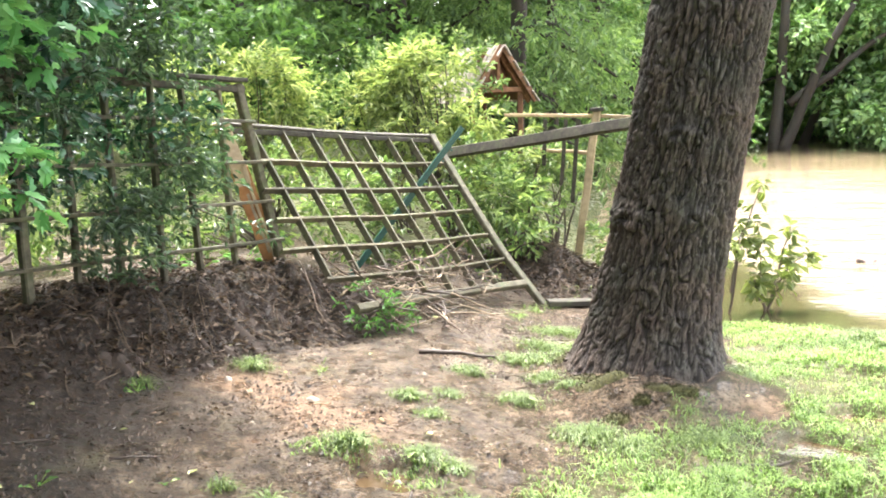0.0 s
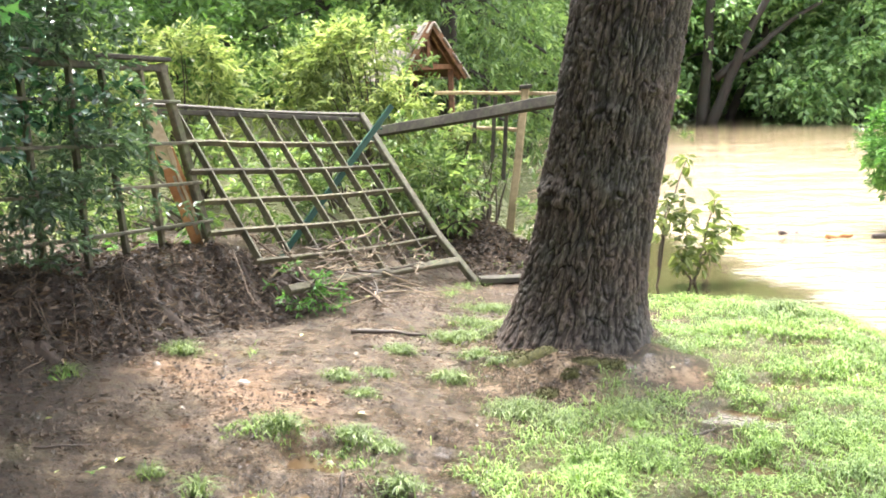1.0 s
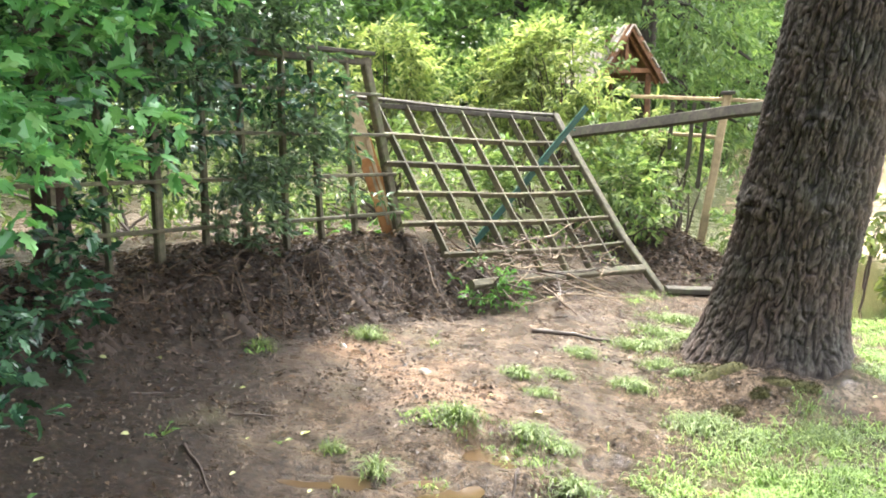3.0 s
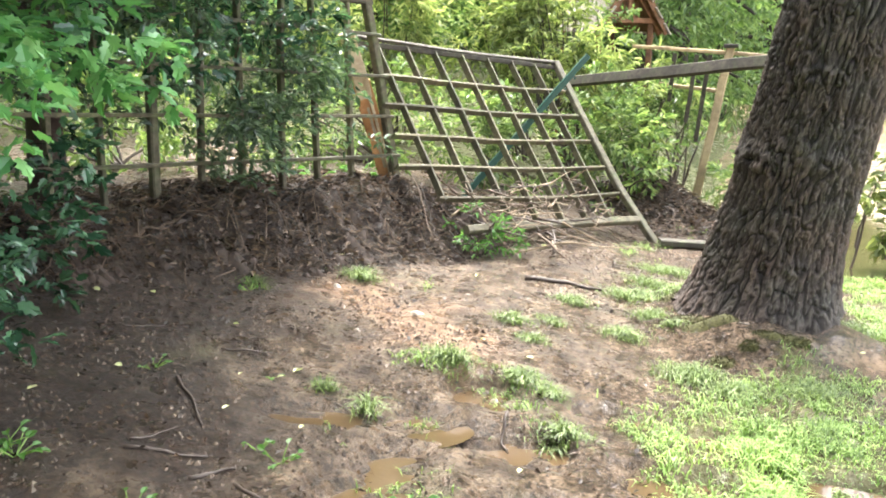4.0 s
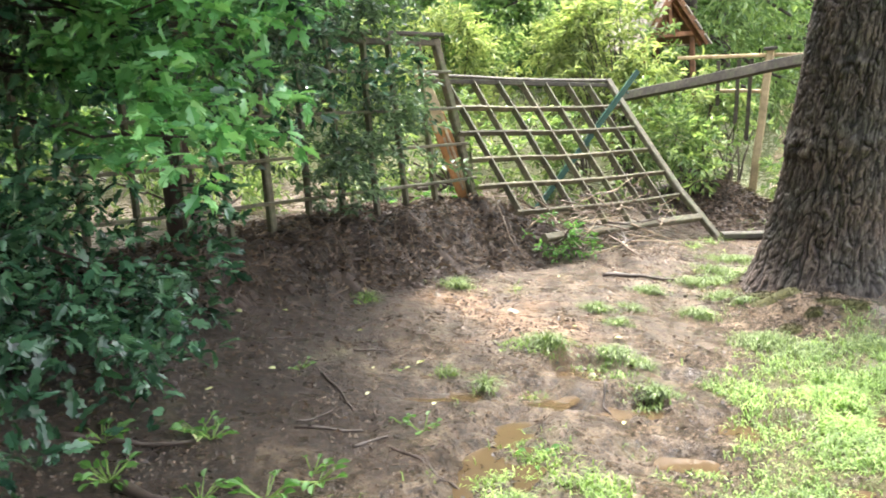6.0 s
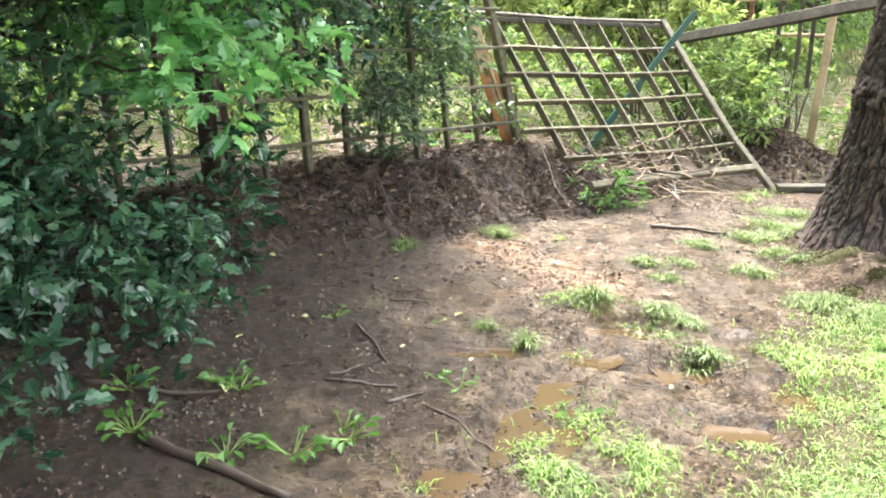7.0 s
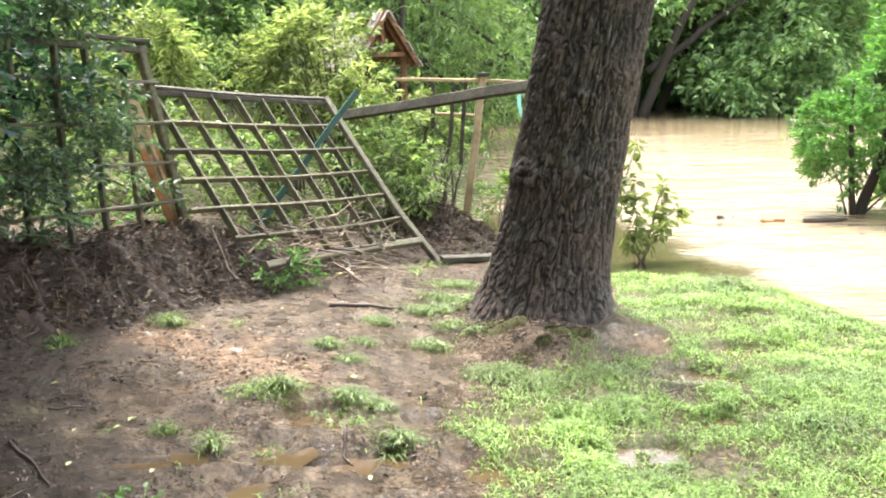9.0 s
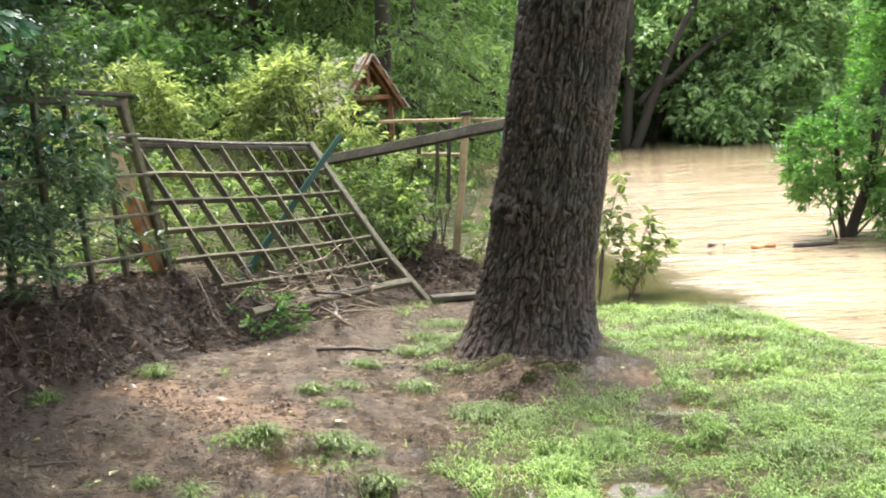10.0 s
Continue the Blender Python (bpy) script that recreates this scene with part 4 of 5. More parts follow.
for base, lumps, seed in (
        ((-2.8, 9.2), [((-2.8, 9.1, 1.66), (0.26, 0.3, 0.46), 150), ((-2.9, 9.0, 1.0), (0.4, 0.4, 0.45), 110), ((-3.6, 9.3, 1.6), (0.4, 0.4, 0.6), 130)], 31),
        ((-0.95, 9.4), [((-1.62, 9.5, 1.66), (0.2, 0.25, 0.3), 80), ((-1.3, 9.4, 1.84), (0.17, 0.22, 0.22), 70), ((-1.05, 9.35, 1.88), (0.16, 0.2, 0.2), 60), ((-1.12, 9.3, 1.5), (0.32, 0.3, 0.24), 100), ((-0.72, 9.25, 1.42), (0.22, 0.25, 0.24), 80), ((-1.35, 9.2, 1.2), (0.3, 0.3, 0.32), 80), ((-0.75, 9.15, 1.1), (0.38, 0.3, 0.3), 90)], 33),
        ((-1.55, 9.9), [((-1.6, 9.8, 1.3), (0.3, 0.3, 0.5), 90), ((-2.1, 9.7, 1.3), (0.4, 0.3, 0.5), 120)], 32),
        ((-0.2, 9.1), [((-0.25, 9.0, 1.2), (0.26, 0.25, 0.17), 80), ((0.02, 9.0, 1.14), (0.2, 0.2, 0.13), 50), ((-0.35, 9.0, 0.75), (0.3, 0.3, 0.35), 60)], 34)):
    shrub("ornamental_bush", lime_label, (*base, gz(*base)), lumps, LIME, 14, 0.24, 0.105, 0.26, 0.4, seed, 4, group="bushes behind the fence")

# greener shrubs among and beside them
green_label = "loose green garden shrub crowding behind the broken fence"
for base, lumps, seed in (
        ((-0.3, 8.35), [((-0.3, 8.3, 0.55), (0.28, 0.28, 0.4), 110), ((-0.15, 8.0, 0.15), (0.22, 0.2, 0.2), 40), ((-0.55, 8.5, 0.7), (0.3, 0.3, 0.4), 90)], 41),
        ((-1.2, 8.5), [((-1.1, 8.4, 0.5), (0.5, 0.35, 0.5), 150), ((-1.7, 8.0, 0.5), (0.45, 0.4, 0.5), 130)], 42),
        ((-2.6, 8.0), [((-2.6, 7.9, 0.7), (0.5, 0.5, 0.5), 150), ((-3.2, 7.4, 0.6), (0.5, 0.5, 0.45), 140)], 43),
        ((-4.4, 6.6), [((-4.4, 6.6, 0.8), (0.7, 0.7, 0.5), 170), ((-5.2, 5.8, 0.9), (0.8, 0.8, 0.6), 170)], 44),
        ((-6.0, 8.6), [((-6.0, 8.6, 1.2), (1.1, 1.0, 1.0), 300), ((-4.7, 9.4, 1.1), (0.9, 0.8, 0.9), 260)], 45),
        ((-6.4, 3.6), [((-6.4, 3.6, 1.1), (0.9, 1.3, 0.9), 300), ((-6.2, 1.4, 1.0), (0.9, 1.1, 0.9), 240)], 46),
        ((0.75, 8.3), [((0.78, 8.35, 0.2), (0.22, 0.2, 0.18), 40)], 47),
        ((0.1, 9.15), [((0.0, 9.1, 0.8), (0.28, 0.22, 0.3), 90), ((0.32, 9.2, 0.75), (0.2, 0.2, 0.22), 50)], 49),
        ((-2.1, 10.6), [((-2.1, 10.6, 1.5), (0.7, 0.6, 0.7), 220), ((-1.2, 10.8, 1.7), (0.7, 0.5, 0.6), 200)], 48)):
    shrub("garden_shrub", green_label, (*base, gz(*base)), lumps, SHRUB, 13, 0.22, 0.085, 0.36, 0.25, seed, 4, group="shrubs behind the fence")


def forest_tree(x, y, height, radius, lean, seed, mat, spread, low, twigs, leaf, label, droop=0.2, slim=0.5, bark=None, reach=0.7, each=14):
    """A woodland tree: trunk, limbs and a ragged crown of leafy twigs."""
    z0 = max(gz(x, y), WATER - 0.3)
    tree = thing("tree", (x, y, z0), label, "tree", "woodland trees")
    r = np.random.default_rng(seed)
    top = np.array([x + lean, y, z0 + height])
    spine = wander((x, y, z0 - 0.2), top, 12, 0.05, seed)
    part("trunk", tube(spine, np.linspace(radius, radius * 0.35, 12), 10, 0.25, seed), bark or BARK_FAR, tree, smooth=True)
    tips, ways = [], []
    for k in range(14):
        f = r.uniform(low, 0.98)
        root = spine[min(int(f * 11), 11)]
        ang = r.uniform(0, 2 * np.pi)
        size = spread * r.uniform(0.5, 1.0) * (1.15 - 0.6 * f)
        end = root + np.array([math.cos(ang) * size, math.sin(ang) * size, r.uniform(0.0, 0.6) * size - droop * size])
        line = wander(root, end, 7, 0.06, seed * 17 + k)
        part("limb", tube(line, np.linspace(radius * 0.3, 0.012, 7), 5), bark or BARK_FAR, tree)
        m = twigs // 14
        at = r.integers(2, 7, m)
        tips.append(line[at] + r.normal(0, 0.16 * spread, (m, 3)) * (1, 1, 0.7))
        ways.append(unit(np.array([math.cos(ang), math.sin(ang), 0]) + r.normal(0, 0.7, (m, 3)) * (1, 1, 0.5)))
    part("crown", sprays(np.concatenate(tips), np.concatenate(ways), each, reach, leaf, slim, droop, seed=seed, plain=True), mat, tree)
    return tree


# hemlocks and broadleaved trees behind the garden
for x, y, h, rad, lean, seed, mat, label, droop in (
        (-0.62, 14.2, 9, 0.16, 0.1, 81, NEEDLE, "tall drooping hemlock behind the garden", 0.6),
        (-0.1, 17.5, 8, 0.13, -0.1, 82, NEEDLE, "tall drooping hemlock beside the river", 0.6),
        (-2.75, 16.2, 9, 0.24, 0.1, 83, NEEDLE, "dark-trunked hemlock in the wood", 0.5),
        (-4.6, 13.6, 8, 0.15, -0.2, 84, WOODS, "leafy dark woodland tree behind the garden", 0.2),
        (-6.8, 14.5, 9, 0.2, 0.2, 85, WOODS, "leafy dark woodland tree behind the garden", 0.2),
        (-8.5, 11.0, 8, 0.18, 0.2, 86, WOODS, "leafy dark woodland tree behind the garden", 0.2),
        (-8.8, 6.5, 8, 0.18, 0.2, 87, WOODS, "leafy dark woodland tree behind the garden", 0.2),
        (-8.4, 2.0, 8, 0.18, 0.2, 88, WOODS, "leafy dark woodland tree behind the garden", 0.2),
        (-1.6, 19.5, 10, 0.2, 0.2, 89, WOODS, "leafy dark woodland tree in the distance", 0.2),
        (0.6, 20.5, 10, 0.2, 0.2, 90, WOODS, "leafy dark woodland tree in the distance", 0.2)):
    forest_tree(x, y, h, rad, lean, seed, mat, 2.4, 0.06, 900, 0.15, label, droop, 0.34 if droop > 0.4 else 0.5)

# unseen trees added behind the yard to block sky light from its left side
for x, y, seed in ((-4.6, -0.6, 94), (-2.6, -4.2, 95), (-7.0, -3.0, 96), (1.5, -6.5, 97)):
    forest_tree(x, y, 9, 0.22, 0.3, seed, WOODS, 3.6, 0.34, 1500, 0.2, "leafy dark tree added out of view to shade the yard", 0.1, 0.5, reach=0.9)

# trees along the far bank
for x, y, h, rad, lean, seed, label in (
        (10.4, 28.2, 9, 0.15, 0.1, 101, "dark slim tree standing in flood water"),
        (6.2, 29.0, 9, 0.17, 0.3, 102, "grey twin-trunked tree standing in flood water"),
        (6.9, 29.3, 9, 0.14, 3.4, 103, "leaning limbed tree standing in flood water"),
        (8.8, 31.5, 9, 0.18, 0.3, 104, "leafy tree on the far river bank"),
        (4.0, 31.5, 9, 0.2, 0.2, 105, "leafy tree on the far river bank"),
        (14.5, 32, 10, 0.2, 0.2, 106, "leafy tree on the far river bank"),
        (17.5, 30, 10, 0.2, 0.2, 107, "leafy tree on the far river bank"),
        (2.0, 29.5, 9, 0.2, 0.2, 108, "leafy tree on the far river bank")):
    forest_tree(x, y, h, rad, lean, seed, HAZY_LEAF, 3.4, 0.22, 1100, 0.24, label, 0.45, 0.5, reach=1.0)
far_limb = thing("tree", (5.9, 27.0, -0.5), "bare-limbed tree leaning over the flooded river", "tree", "woodland trees")
part("trunk", tube(wander((5.9, 27.0, -0.5), (7.6, 26.6, 3.6), 12, 0.05, 111), np.linspace(0.17, 0.09, 12), 9), BARK_FAR, far_limb, smooth=True)
part("trunk", tube(wander((5.75, 27.1, -0.5), (5.95, 27.1, 6.0), 12, 0.05, 113), np.linspace(0.17, 0.1, 12), 9), BARK_FAR, far_limb, smooth=True)
part("limb", tube(wander((6.1, 27.0, 1.0), (8.9, 26.9, 3.0), 12, 0.06, 112), np.linspace(0.12, 0.05, 12), 8), BARK_FAR, far_limb, smooth=True)
part("limb", tube(wander((7.6, 26.6, 3.6), (8.6, 26.4, 6.0), 8, 0.05, 114), np.linspace(0.09, 0.05, 8), 8), BARK_FAR, far_limb, smooth=True)


def woods(name, n, region, leaf, seed, mat, label):
    """Far woodland as one mass of leaf clumps."""
    r = np.random.default_rng(seed)
    lo, hi = np.array(region[0], float), np.array(region[1], float)
    c = r.uniform(lo, hi, (n, 3))
    keep = vnoise(c[:, 0] * 0.55, c[:, 1] * 0.55, c[:, 2] * 0.8, seed) > 0.24
    c = c[keep]
    g = sprays(c, r.normal(size=c.shape), 9, leaf * 3.2, leaf, 0.6, 0.3, seed=seed, plain=True)
    return solo(name, g, mat, (0, 0, 0), label, "woods", kind="stuff")


woods("far_woods", 15000, ((-24, 19, -0.2), (0.2, 28, 11)), 0.3, 121, WOODS, "dense dark green summer woodland behind the garden")
woods("far_woods", 15000, ((-2, 31.5, -0.2), (34, 40, 11)), 0.32, 122, HAZY_LEAF, "green summer woodland along the far river bank")
woods("far_woods", 4200, ((-22, -4, 0), (-10, 19, 9)), 0.36, 123, WOODS, "dense dark green woodland beside the garden")
woods("far_underwood", 3200, ((2, 30.0, -0.2), (26, 33, 2.6)), 0.22, 124, HAZY_LEAF, "low bright bushes along the far river bank")

# bushes standing in the river
rb = "fresh green leafy bush standing in flood water"
big_bush = shrub("river_bush", rb, (4.84, 10.0, WATER - 0.2), [((5.45, 10.0, 1.4), (0.55, 0.6, 1.1), 520), ((4.75, 10.0, 0.65), (0.45, 0.45, 0.36), 260), ((5.75, 10.1, 2.4), (0.5, 0.6, 0.8), 300), ((5.6, 10, 0.6), (0.8, 0.6, 0.6), 360), ((5.0, 9.9, 0.35), (0.5, 0.4, 0.4), 280)],
      RIVERBUSH, 24, 0.28, 0.085, 0.32, 0.25, 131, 1, group="bushes in the river", stem_mat=BARK_FAR)
part("stem", tube(wander((4.84, 10.0, WATER - 0.3), (5.3, 10.0, 1.6), 9, 0.03, 132), np.linspace(0.075, 0.03, 9), 9), BARK_FAR, big_bush, smooth=True)
part("stem", tube(wander((4.9, 10.0, WATER - 0.3), (4.75, 10.0, 1.2), 8, 0.03, 133), np.linspace(0.05, 0.02, 8), 8), BARK_FAR, big_bush, smooth=True)
shrub("river_bush", rb, (7.4, 11.5, WATER - 0.2), [((7.4, 11.5, 1.4), (1.2, 0.9, 1.6), 380)], RIVERBUSH, 14, 0.3, 0.12, 0.34, 0.25, 134, 5, group="bushes in the river", stem_mat=BARK_FAR)


def sapling():
    sap = thing("sapling", (1.9, 7.75, WATER - 0.05), "thin broad-leaved sapling standing in shallow flood water", "sapling")
    r = np.random.default_rng(141)
    c, d = [], []
    for foot, end in (((1.58, 7.6, WATER - 0.1), (1.88, 7.8, 0.80)), ((1.93, 7.75, WATER - 0.1), (2.12, 7.8, 0.42)), ((1.92, 7.74, WATER - 0.1), (1.82, 7.7, 0.34)),
                      ((1.62, 7.62, -0.1), (1.72, 7.7, 0.42)), ((1.94, 7.75, -0.12), (2.28, 7.85, 0.2)), ((1.94, 7.75, WATER), (2.05, 7.6, 0.1)), ((1.93, 7.75, WATER), (1.8, 7.6, 0.02))):
        line = wander(foot, end, 8, 0.018, int(end[0] * 977))
        part("stem", tube(line, np.linspace(0.012, 0.004, 8), 6), TWIG_DARK, sap)
        for n in range(4, 8):
            for _ in range(3):
                c.append(line[n] + r.normal(0, 0.02, 3))
                d.append(r.normal(size=3) * (1, 1, 0.4) + (0, 0, 0.1))
    part("foliage", sprays(np.array(c), np.array(d), 4, 0.08, 0.105, 0.48, 0.25, seed=142), SAPLEAF, sap)


sapling()

# ---- grass ----
def blades(x, y, height, seed, geo=None, thick=0.0045, splay=0.7):
    r = np.random.default_rng(seed)
    n = len(x)
    p = np.stack([x, y, ground_z(x, y) - 0.004], -1)
    ang = r.uniform(0, 2 * np.pi, n)
    out = np.stack([np.cos(ang), np.sin(ang), np.zeros(n)], -1)
    side = np.stack([-np.sin(ang), np.cos(ang), np.zeros(n)], -1) * thick * r.uniform(0.7, 1.3, n)[:, None]
    h = height * r.uniform(0.5, 1.3, n)[:, None]
    bend = splay * r.uniform(0.2, 1.3, n)[:, None]
    m = p + out * h * bend * 0.35 + np.array([0, 0, 1]) * h * 0.62
    t = p + out * h * bend + np.array([0, 0, 1]) * h * (1 - 0.35 * bend)
    v = np.stack([p - side, p + side, m + side * 0.8, m - side * 0.8, t], 1).reshape(-1, 3)
    k = np.arange(n)[:, None] * 5
    return (geo or Geo()).add(v, k + [[0, 1, 2, 3]], k + [[3, 2, 4]])


gr = np.random.default_rng(151)
tx, ty = gr.uniform(-1.2, 4.2, 820000), gr.uniform(-0.4, 7.9, 820000)
dense = turf(tx, ty)
keep = gr.random(len(tx)) < dense * (0.17 + 0.83 * sstep(0.4, 0.75, vnoise(tx * 9, ty * 9, 0, 33))) * np.interp(ty, [1, 3, 8], [0.75, 0.9, 0.55])
tx, ty = tx[keep], ty[keep]
solo("grass", blades(tx, ty, 0.022 + 0.055 * vnoise(tx * 4, ty * 4, 0, 34)[:, None] ** 1.5, 152, thick=0.003, splay=1.5), GRASS, (0, 0, 0), "short wet yellow-green grass growing in patches", "grass", kind="stuff")

tx, ty = gr.uniform(-1.5, 7.0, 160000), gr.uniform(-5.0, -0.3, 160000)
keep = gr.random(len(tx)) < turf(tx, ty) * 0.8
tx, ty = tx[keep], ty[keep]
solo("grass", blades(tx, ty, 0.05, 153, thick=0.006, splay=1.5), GRASS, (0, 0, 0), "short wet grass at the back of the yard", "grass", kind="stuff")
tx, ty = gr.uniform(4.2, 7.0, 60000), gr.uniform(-0.4, 4.5, 60000)
keep = gr.random(len(tx)) < turf(tx, ty) * 0.8
tx, ty = tx[keep], ty[keep]
solo("grass", blades(tx, ty, 0.05, 154, thick=0.006, splay=1.5), GRASS, (0, 0, 0), "short wet grass beside the river", "grass", kind="stuff")

# tufts in the mud
for x, y, rad, tall, n in ((-0.71, 3.78, 0.12, 0.075, 420), (-1.14, 3.27, 0.06, 0.05, 130), (-0.9, 3.16, 0.07, 0.07, 140), (-0.56, 4.55, 0.10, 0.05, 320), (-0.31, 5.2, 0.12, 0.05, 380), (0.03, 4.78, 0.13, 0.055, 420),
                           (0.42, 4.35, 0.2, 0.06, 900), (-0.35, 3.78, 0.13, 0.05, 480), (-1.97, 4.28, 0.08, 0.05, 150), (-0.41, 4.33, 0.08, 0.045, 220), (0.02, 5.6, 0.2, 0.055, 800), (0.21, 6.4, 0.22, 0.05, 800),
                           (-1.56, 4.86, 0.11, 0.07, 320), (-0.36, 4.68, 0.09, 0.04, 200), (-0.2, 3.72, 0.08, 0.045, 200), (0.62, 4.2, 0.16, 0.05, 500), (2.35, 6.35, 0.22, 0.10, 700), (1.0, 4.3, 0.3, 0.05, 900), (-0.1, 3.35, 0.14, 0.05, 420), (0.12, 5.95, 0.2, 0.05, 600), (0.3, 5.75, 0.12, 0.05, 300), (0.15, 5.2, 0.12, 0.05, 300), (0.3, 4.95, 0.09, 0.04, 160), (1.35, 5.2, 0.15, 0.05, 300)):
    rad = rad * 0.95
    a, q = gr.uniform(0, 2 * np.pi, n), np.abs(gr.normal(0, 0.6, n)) * rad
    xs, ys = x + np.cos(a) * q * 1.25, y + np.sin(a) * q * 0.8
    solo("grass_tuft", blades(xs, ys, tall * (0.35 + 0.9 * np.exp(-(q / rad) ** 2))[:, None], int(n + x * 50), thick=0.0026, splay=1.5), TUFT, (x, y, gz(x, y)), "small tuft of wet green grass in mud", "grass", kind="stuff")

# ---- broad-leaved weeds ----
for x, y, size, n in ((-1.85, 3.05, 0.06, 7), (-1.03, 2.58, 0.08, 9), (-1.15, 2.64, 0.06, 6), (-1.42, 1.85, 0.12, 16), (-1.28, 2.04, 0.13, 12), (-0.5, 2.5, 0.08, 9), (-2.0, 1.7, 0.12, 20), (-1.34, 2.1, 0.08, 8),
                      (-1.83, 2.17, 0.10, 14), (-1.92, 2.22, 0.10, 12), (-1.97, 4.2, 0.06, 8), (-2.2, 1.95, 0.12, 16), (-1.62, 1.72, 0.11, 14), (-1.38, 3.28, 0.04, 5), (-2.1, 6.25, 0.16, 12), (-2.3, 5.95, 0.14, 10)):
    r = np.random.default_rng(int(abs(x) * 1000 + y * 77))
    a = r.uniform(0, 2 * np.pi, n)
    z = gz(x, y)
    foot = np.stack([x + np.cos(a) * 0.03 * r.random(n), y + np.sin(a) * 0.03 * r.random(n), np.full(n, z)], -1)
    tip = foot + np.stack([np.cos(a) * size * 0.55, np.sin(a) * size * 0.55, r.uniform(0.1, 0.6, n) * size], -1)
    weed = thing("weed", (x, y, z), "broad-leaved bright green weed sprouting from mud", "weed", "weeds in the mud")
    stalks = [part("stem", tube(np.linspace(foot[k], tip[k], 3), 0.0025, 4), GRASS, weed) for k in range(n)]
    size = 0.62 * size
    heads = np.stack([np.cos(a), np.sin(a), r.uniform(-0.3, 0.5, n)], -1)
    for k in range(n):
        part("leaf", leaves(tip[k:k + 1], heads[k:k + 1], r.normal(0, 0.3, (1, 3)) + (0, 0, 1), size * r.uniform(0.5, 0.9), size * r.uniform(0.35, 0.55)), RIVERBUSH, stalks[k])

# ---- sticks, stones and fallen leaves ----
for (x0, y0), (x1, y1), rad in (((-1.57, 2.41), (-1.29, 2.52), 0.009), ((-1.27, 2.35), (-1.15, 2.47), 0.01), ((-1.1, 2.36), (-0.68, 2.19), 0.008), ((-1.7, 3.0), (-1.43, 2.73), 0.008), ((-1.59, 2.48), (-1.5, 2.66), 0.007),
                                ((-1.95, 1.68), (-1.26, 1.55), 0.025), ((-2.34, 1.86), (-1.86, 2.12), 0.016), ((-0.66, 5.46), (-0.17, 5.6), 0.016), ((-0.35, 3.42), (-0.3, 3.22), 0.008), ((-1.7, 3.38), (-1.5, 3.5), 0.006),
                                ((-2.2, 3.35), (-2.0, 3.5), 0.006), ((1.1, 4.0), (1.35, 4.05), 0.008)):
    p = wander((x0, y0, 0), (x1, y1, 0), 9, 0.012, int(abs(x0 * y0) * 1000))
    p[:, 2] = ground_z(p[:, 0], p[:, 1]) + rad * 0.6
    solo("stick", tube(p, np.linspace(rad, rad * 0.5, 9), 8, 0.4, int(x0 * 99)), TWIG_DARK, (x0, y0, gz(x0, y0)), "dark wet fallen stick lying on mud", "stick", "sticks on the ground", smooth=True)

for x, y, rx, ry, h in ((-1.07, 4.43, 0.06, 0.03, 0.018), (-1.2, 5.94, 0.10, 0.05, 0.025), (-1.62, 4.62, 0.035, 0.03, 0.02), (-0.45, 3.62, 0.03, 0.02, 0.02), (-1.28, 4.05, 0.02, 0.016, 0.012), (-0.55, 5.0, 0.03, 0.02, 0.012), (-0.9, 4.9, 0.025, 0.018, 0.012)):
    solo("stone", blob(x, y, rx, ry, h, int(abs(x) * 70 + 3)), ROCK, (x, y, gz(x, y)), "small flat pale stone bedded in mud", "stone", "stones in the mud", smooth=True)

for x, y, size in ((-1.8, 3.68, 0.035), (-1.3, 3.4, 0.06), (-1.08, 2.86, 0.03), (-1.42, 2.87, 0.035), (-1.95, 2.98, 0.04), (-2.1, 2.63, 0.05), (-1.36, 3.26, 0.03), (-0.51, 3.12, 0.045), (-1.51, 3.22, 0.03), (-2.3, 3.75, 0.05), (-1.75, 5.0, 0.06),
                   (-1.9, 5.15, 0.05), (-2.45, 3.55, 0.05), (-0.62, 4.15, 0.03), (-0.95, 5.3, 0.04), (-0.7, 6.3, 0.05), (1.3, 4.85, 0.03), (-1.35, 4.85, 0.03), (-0.35, 4.05, 0.04), (-0.2, 2.9, 0.035), (-1.9, 2.16, 0.09), (-0.05, 5.9, 0.04)):
    r = np.random.default_rng(int(abs(x * 100) + y * 1000))
    a = r.uniform(0, 6.28)
    solo("fallen_leaf", leaves(np.array([[x, y, gz(x, y) + 0.012]]), np.array([[math.cos(a), math.sin(a), 0.15]]), np.array([r.normal(0, 0.25, 3) + (0, 0, 1)]), size, size * 0.6, 0.2),
         PALELEAF, (x, y, gz(x, y)), "pale yellow-green fallen leaf lying on mud", "leaf", "fallen leaves")

# loose litter over the bank, the yard and the heap at the post
lr = np.random.default_rng(161)
lx, ly = lr.uniform(-4.6, 0.9, 160000), lr.uniform(0.8, 9.2, 160000)
mask = np.maximum(bank_mask(lx, ly), sstep(0.9, 0.3, np.hypot(lx - 0.2, ly - 8.3)))
mask = np.maximum(mask, (0.07 + 0.2 * sstep(0.45, 0.7, vnoise(lx * 3, ly * 3, 0, 77))) * sstep(7.6, 7.0, ly) * sstep(0.9, 0.0, lx))
mask = np.maximum(mask, 0.3 * sstep(0.95, 0.6, np.hypot(lx - 0.75, ly - 5.3)))
keep = lr.random(len(lx)) < mask * 0.75
lx, ly = lx[keep], ly[keep]
n = len(lx)
a = lr.uniform(0, 2 * np.pi, n)
size = lr.uniform(0.015, 0.06, n) * lr.uniform(0.5, 1.2, n) * (0.4 + 0.6 * mask[keep] ** 0.5)
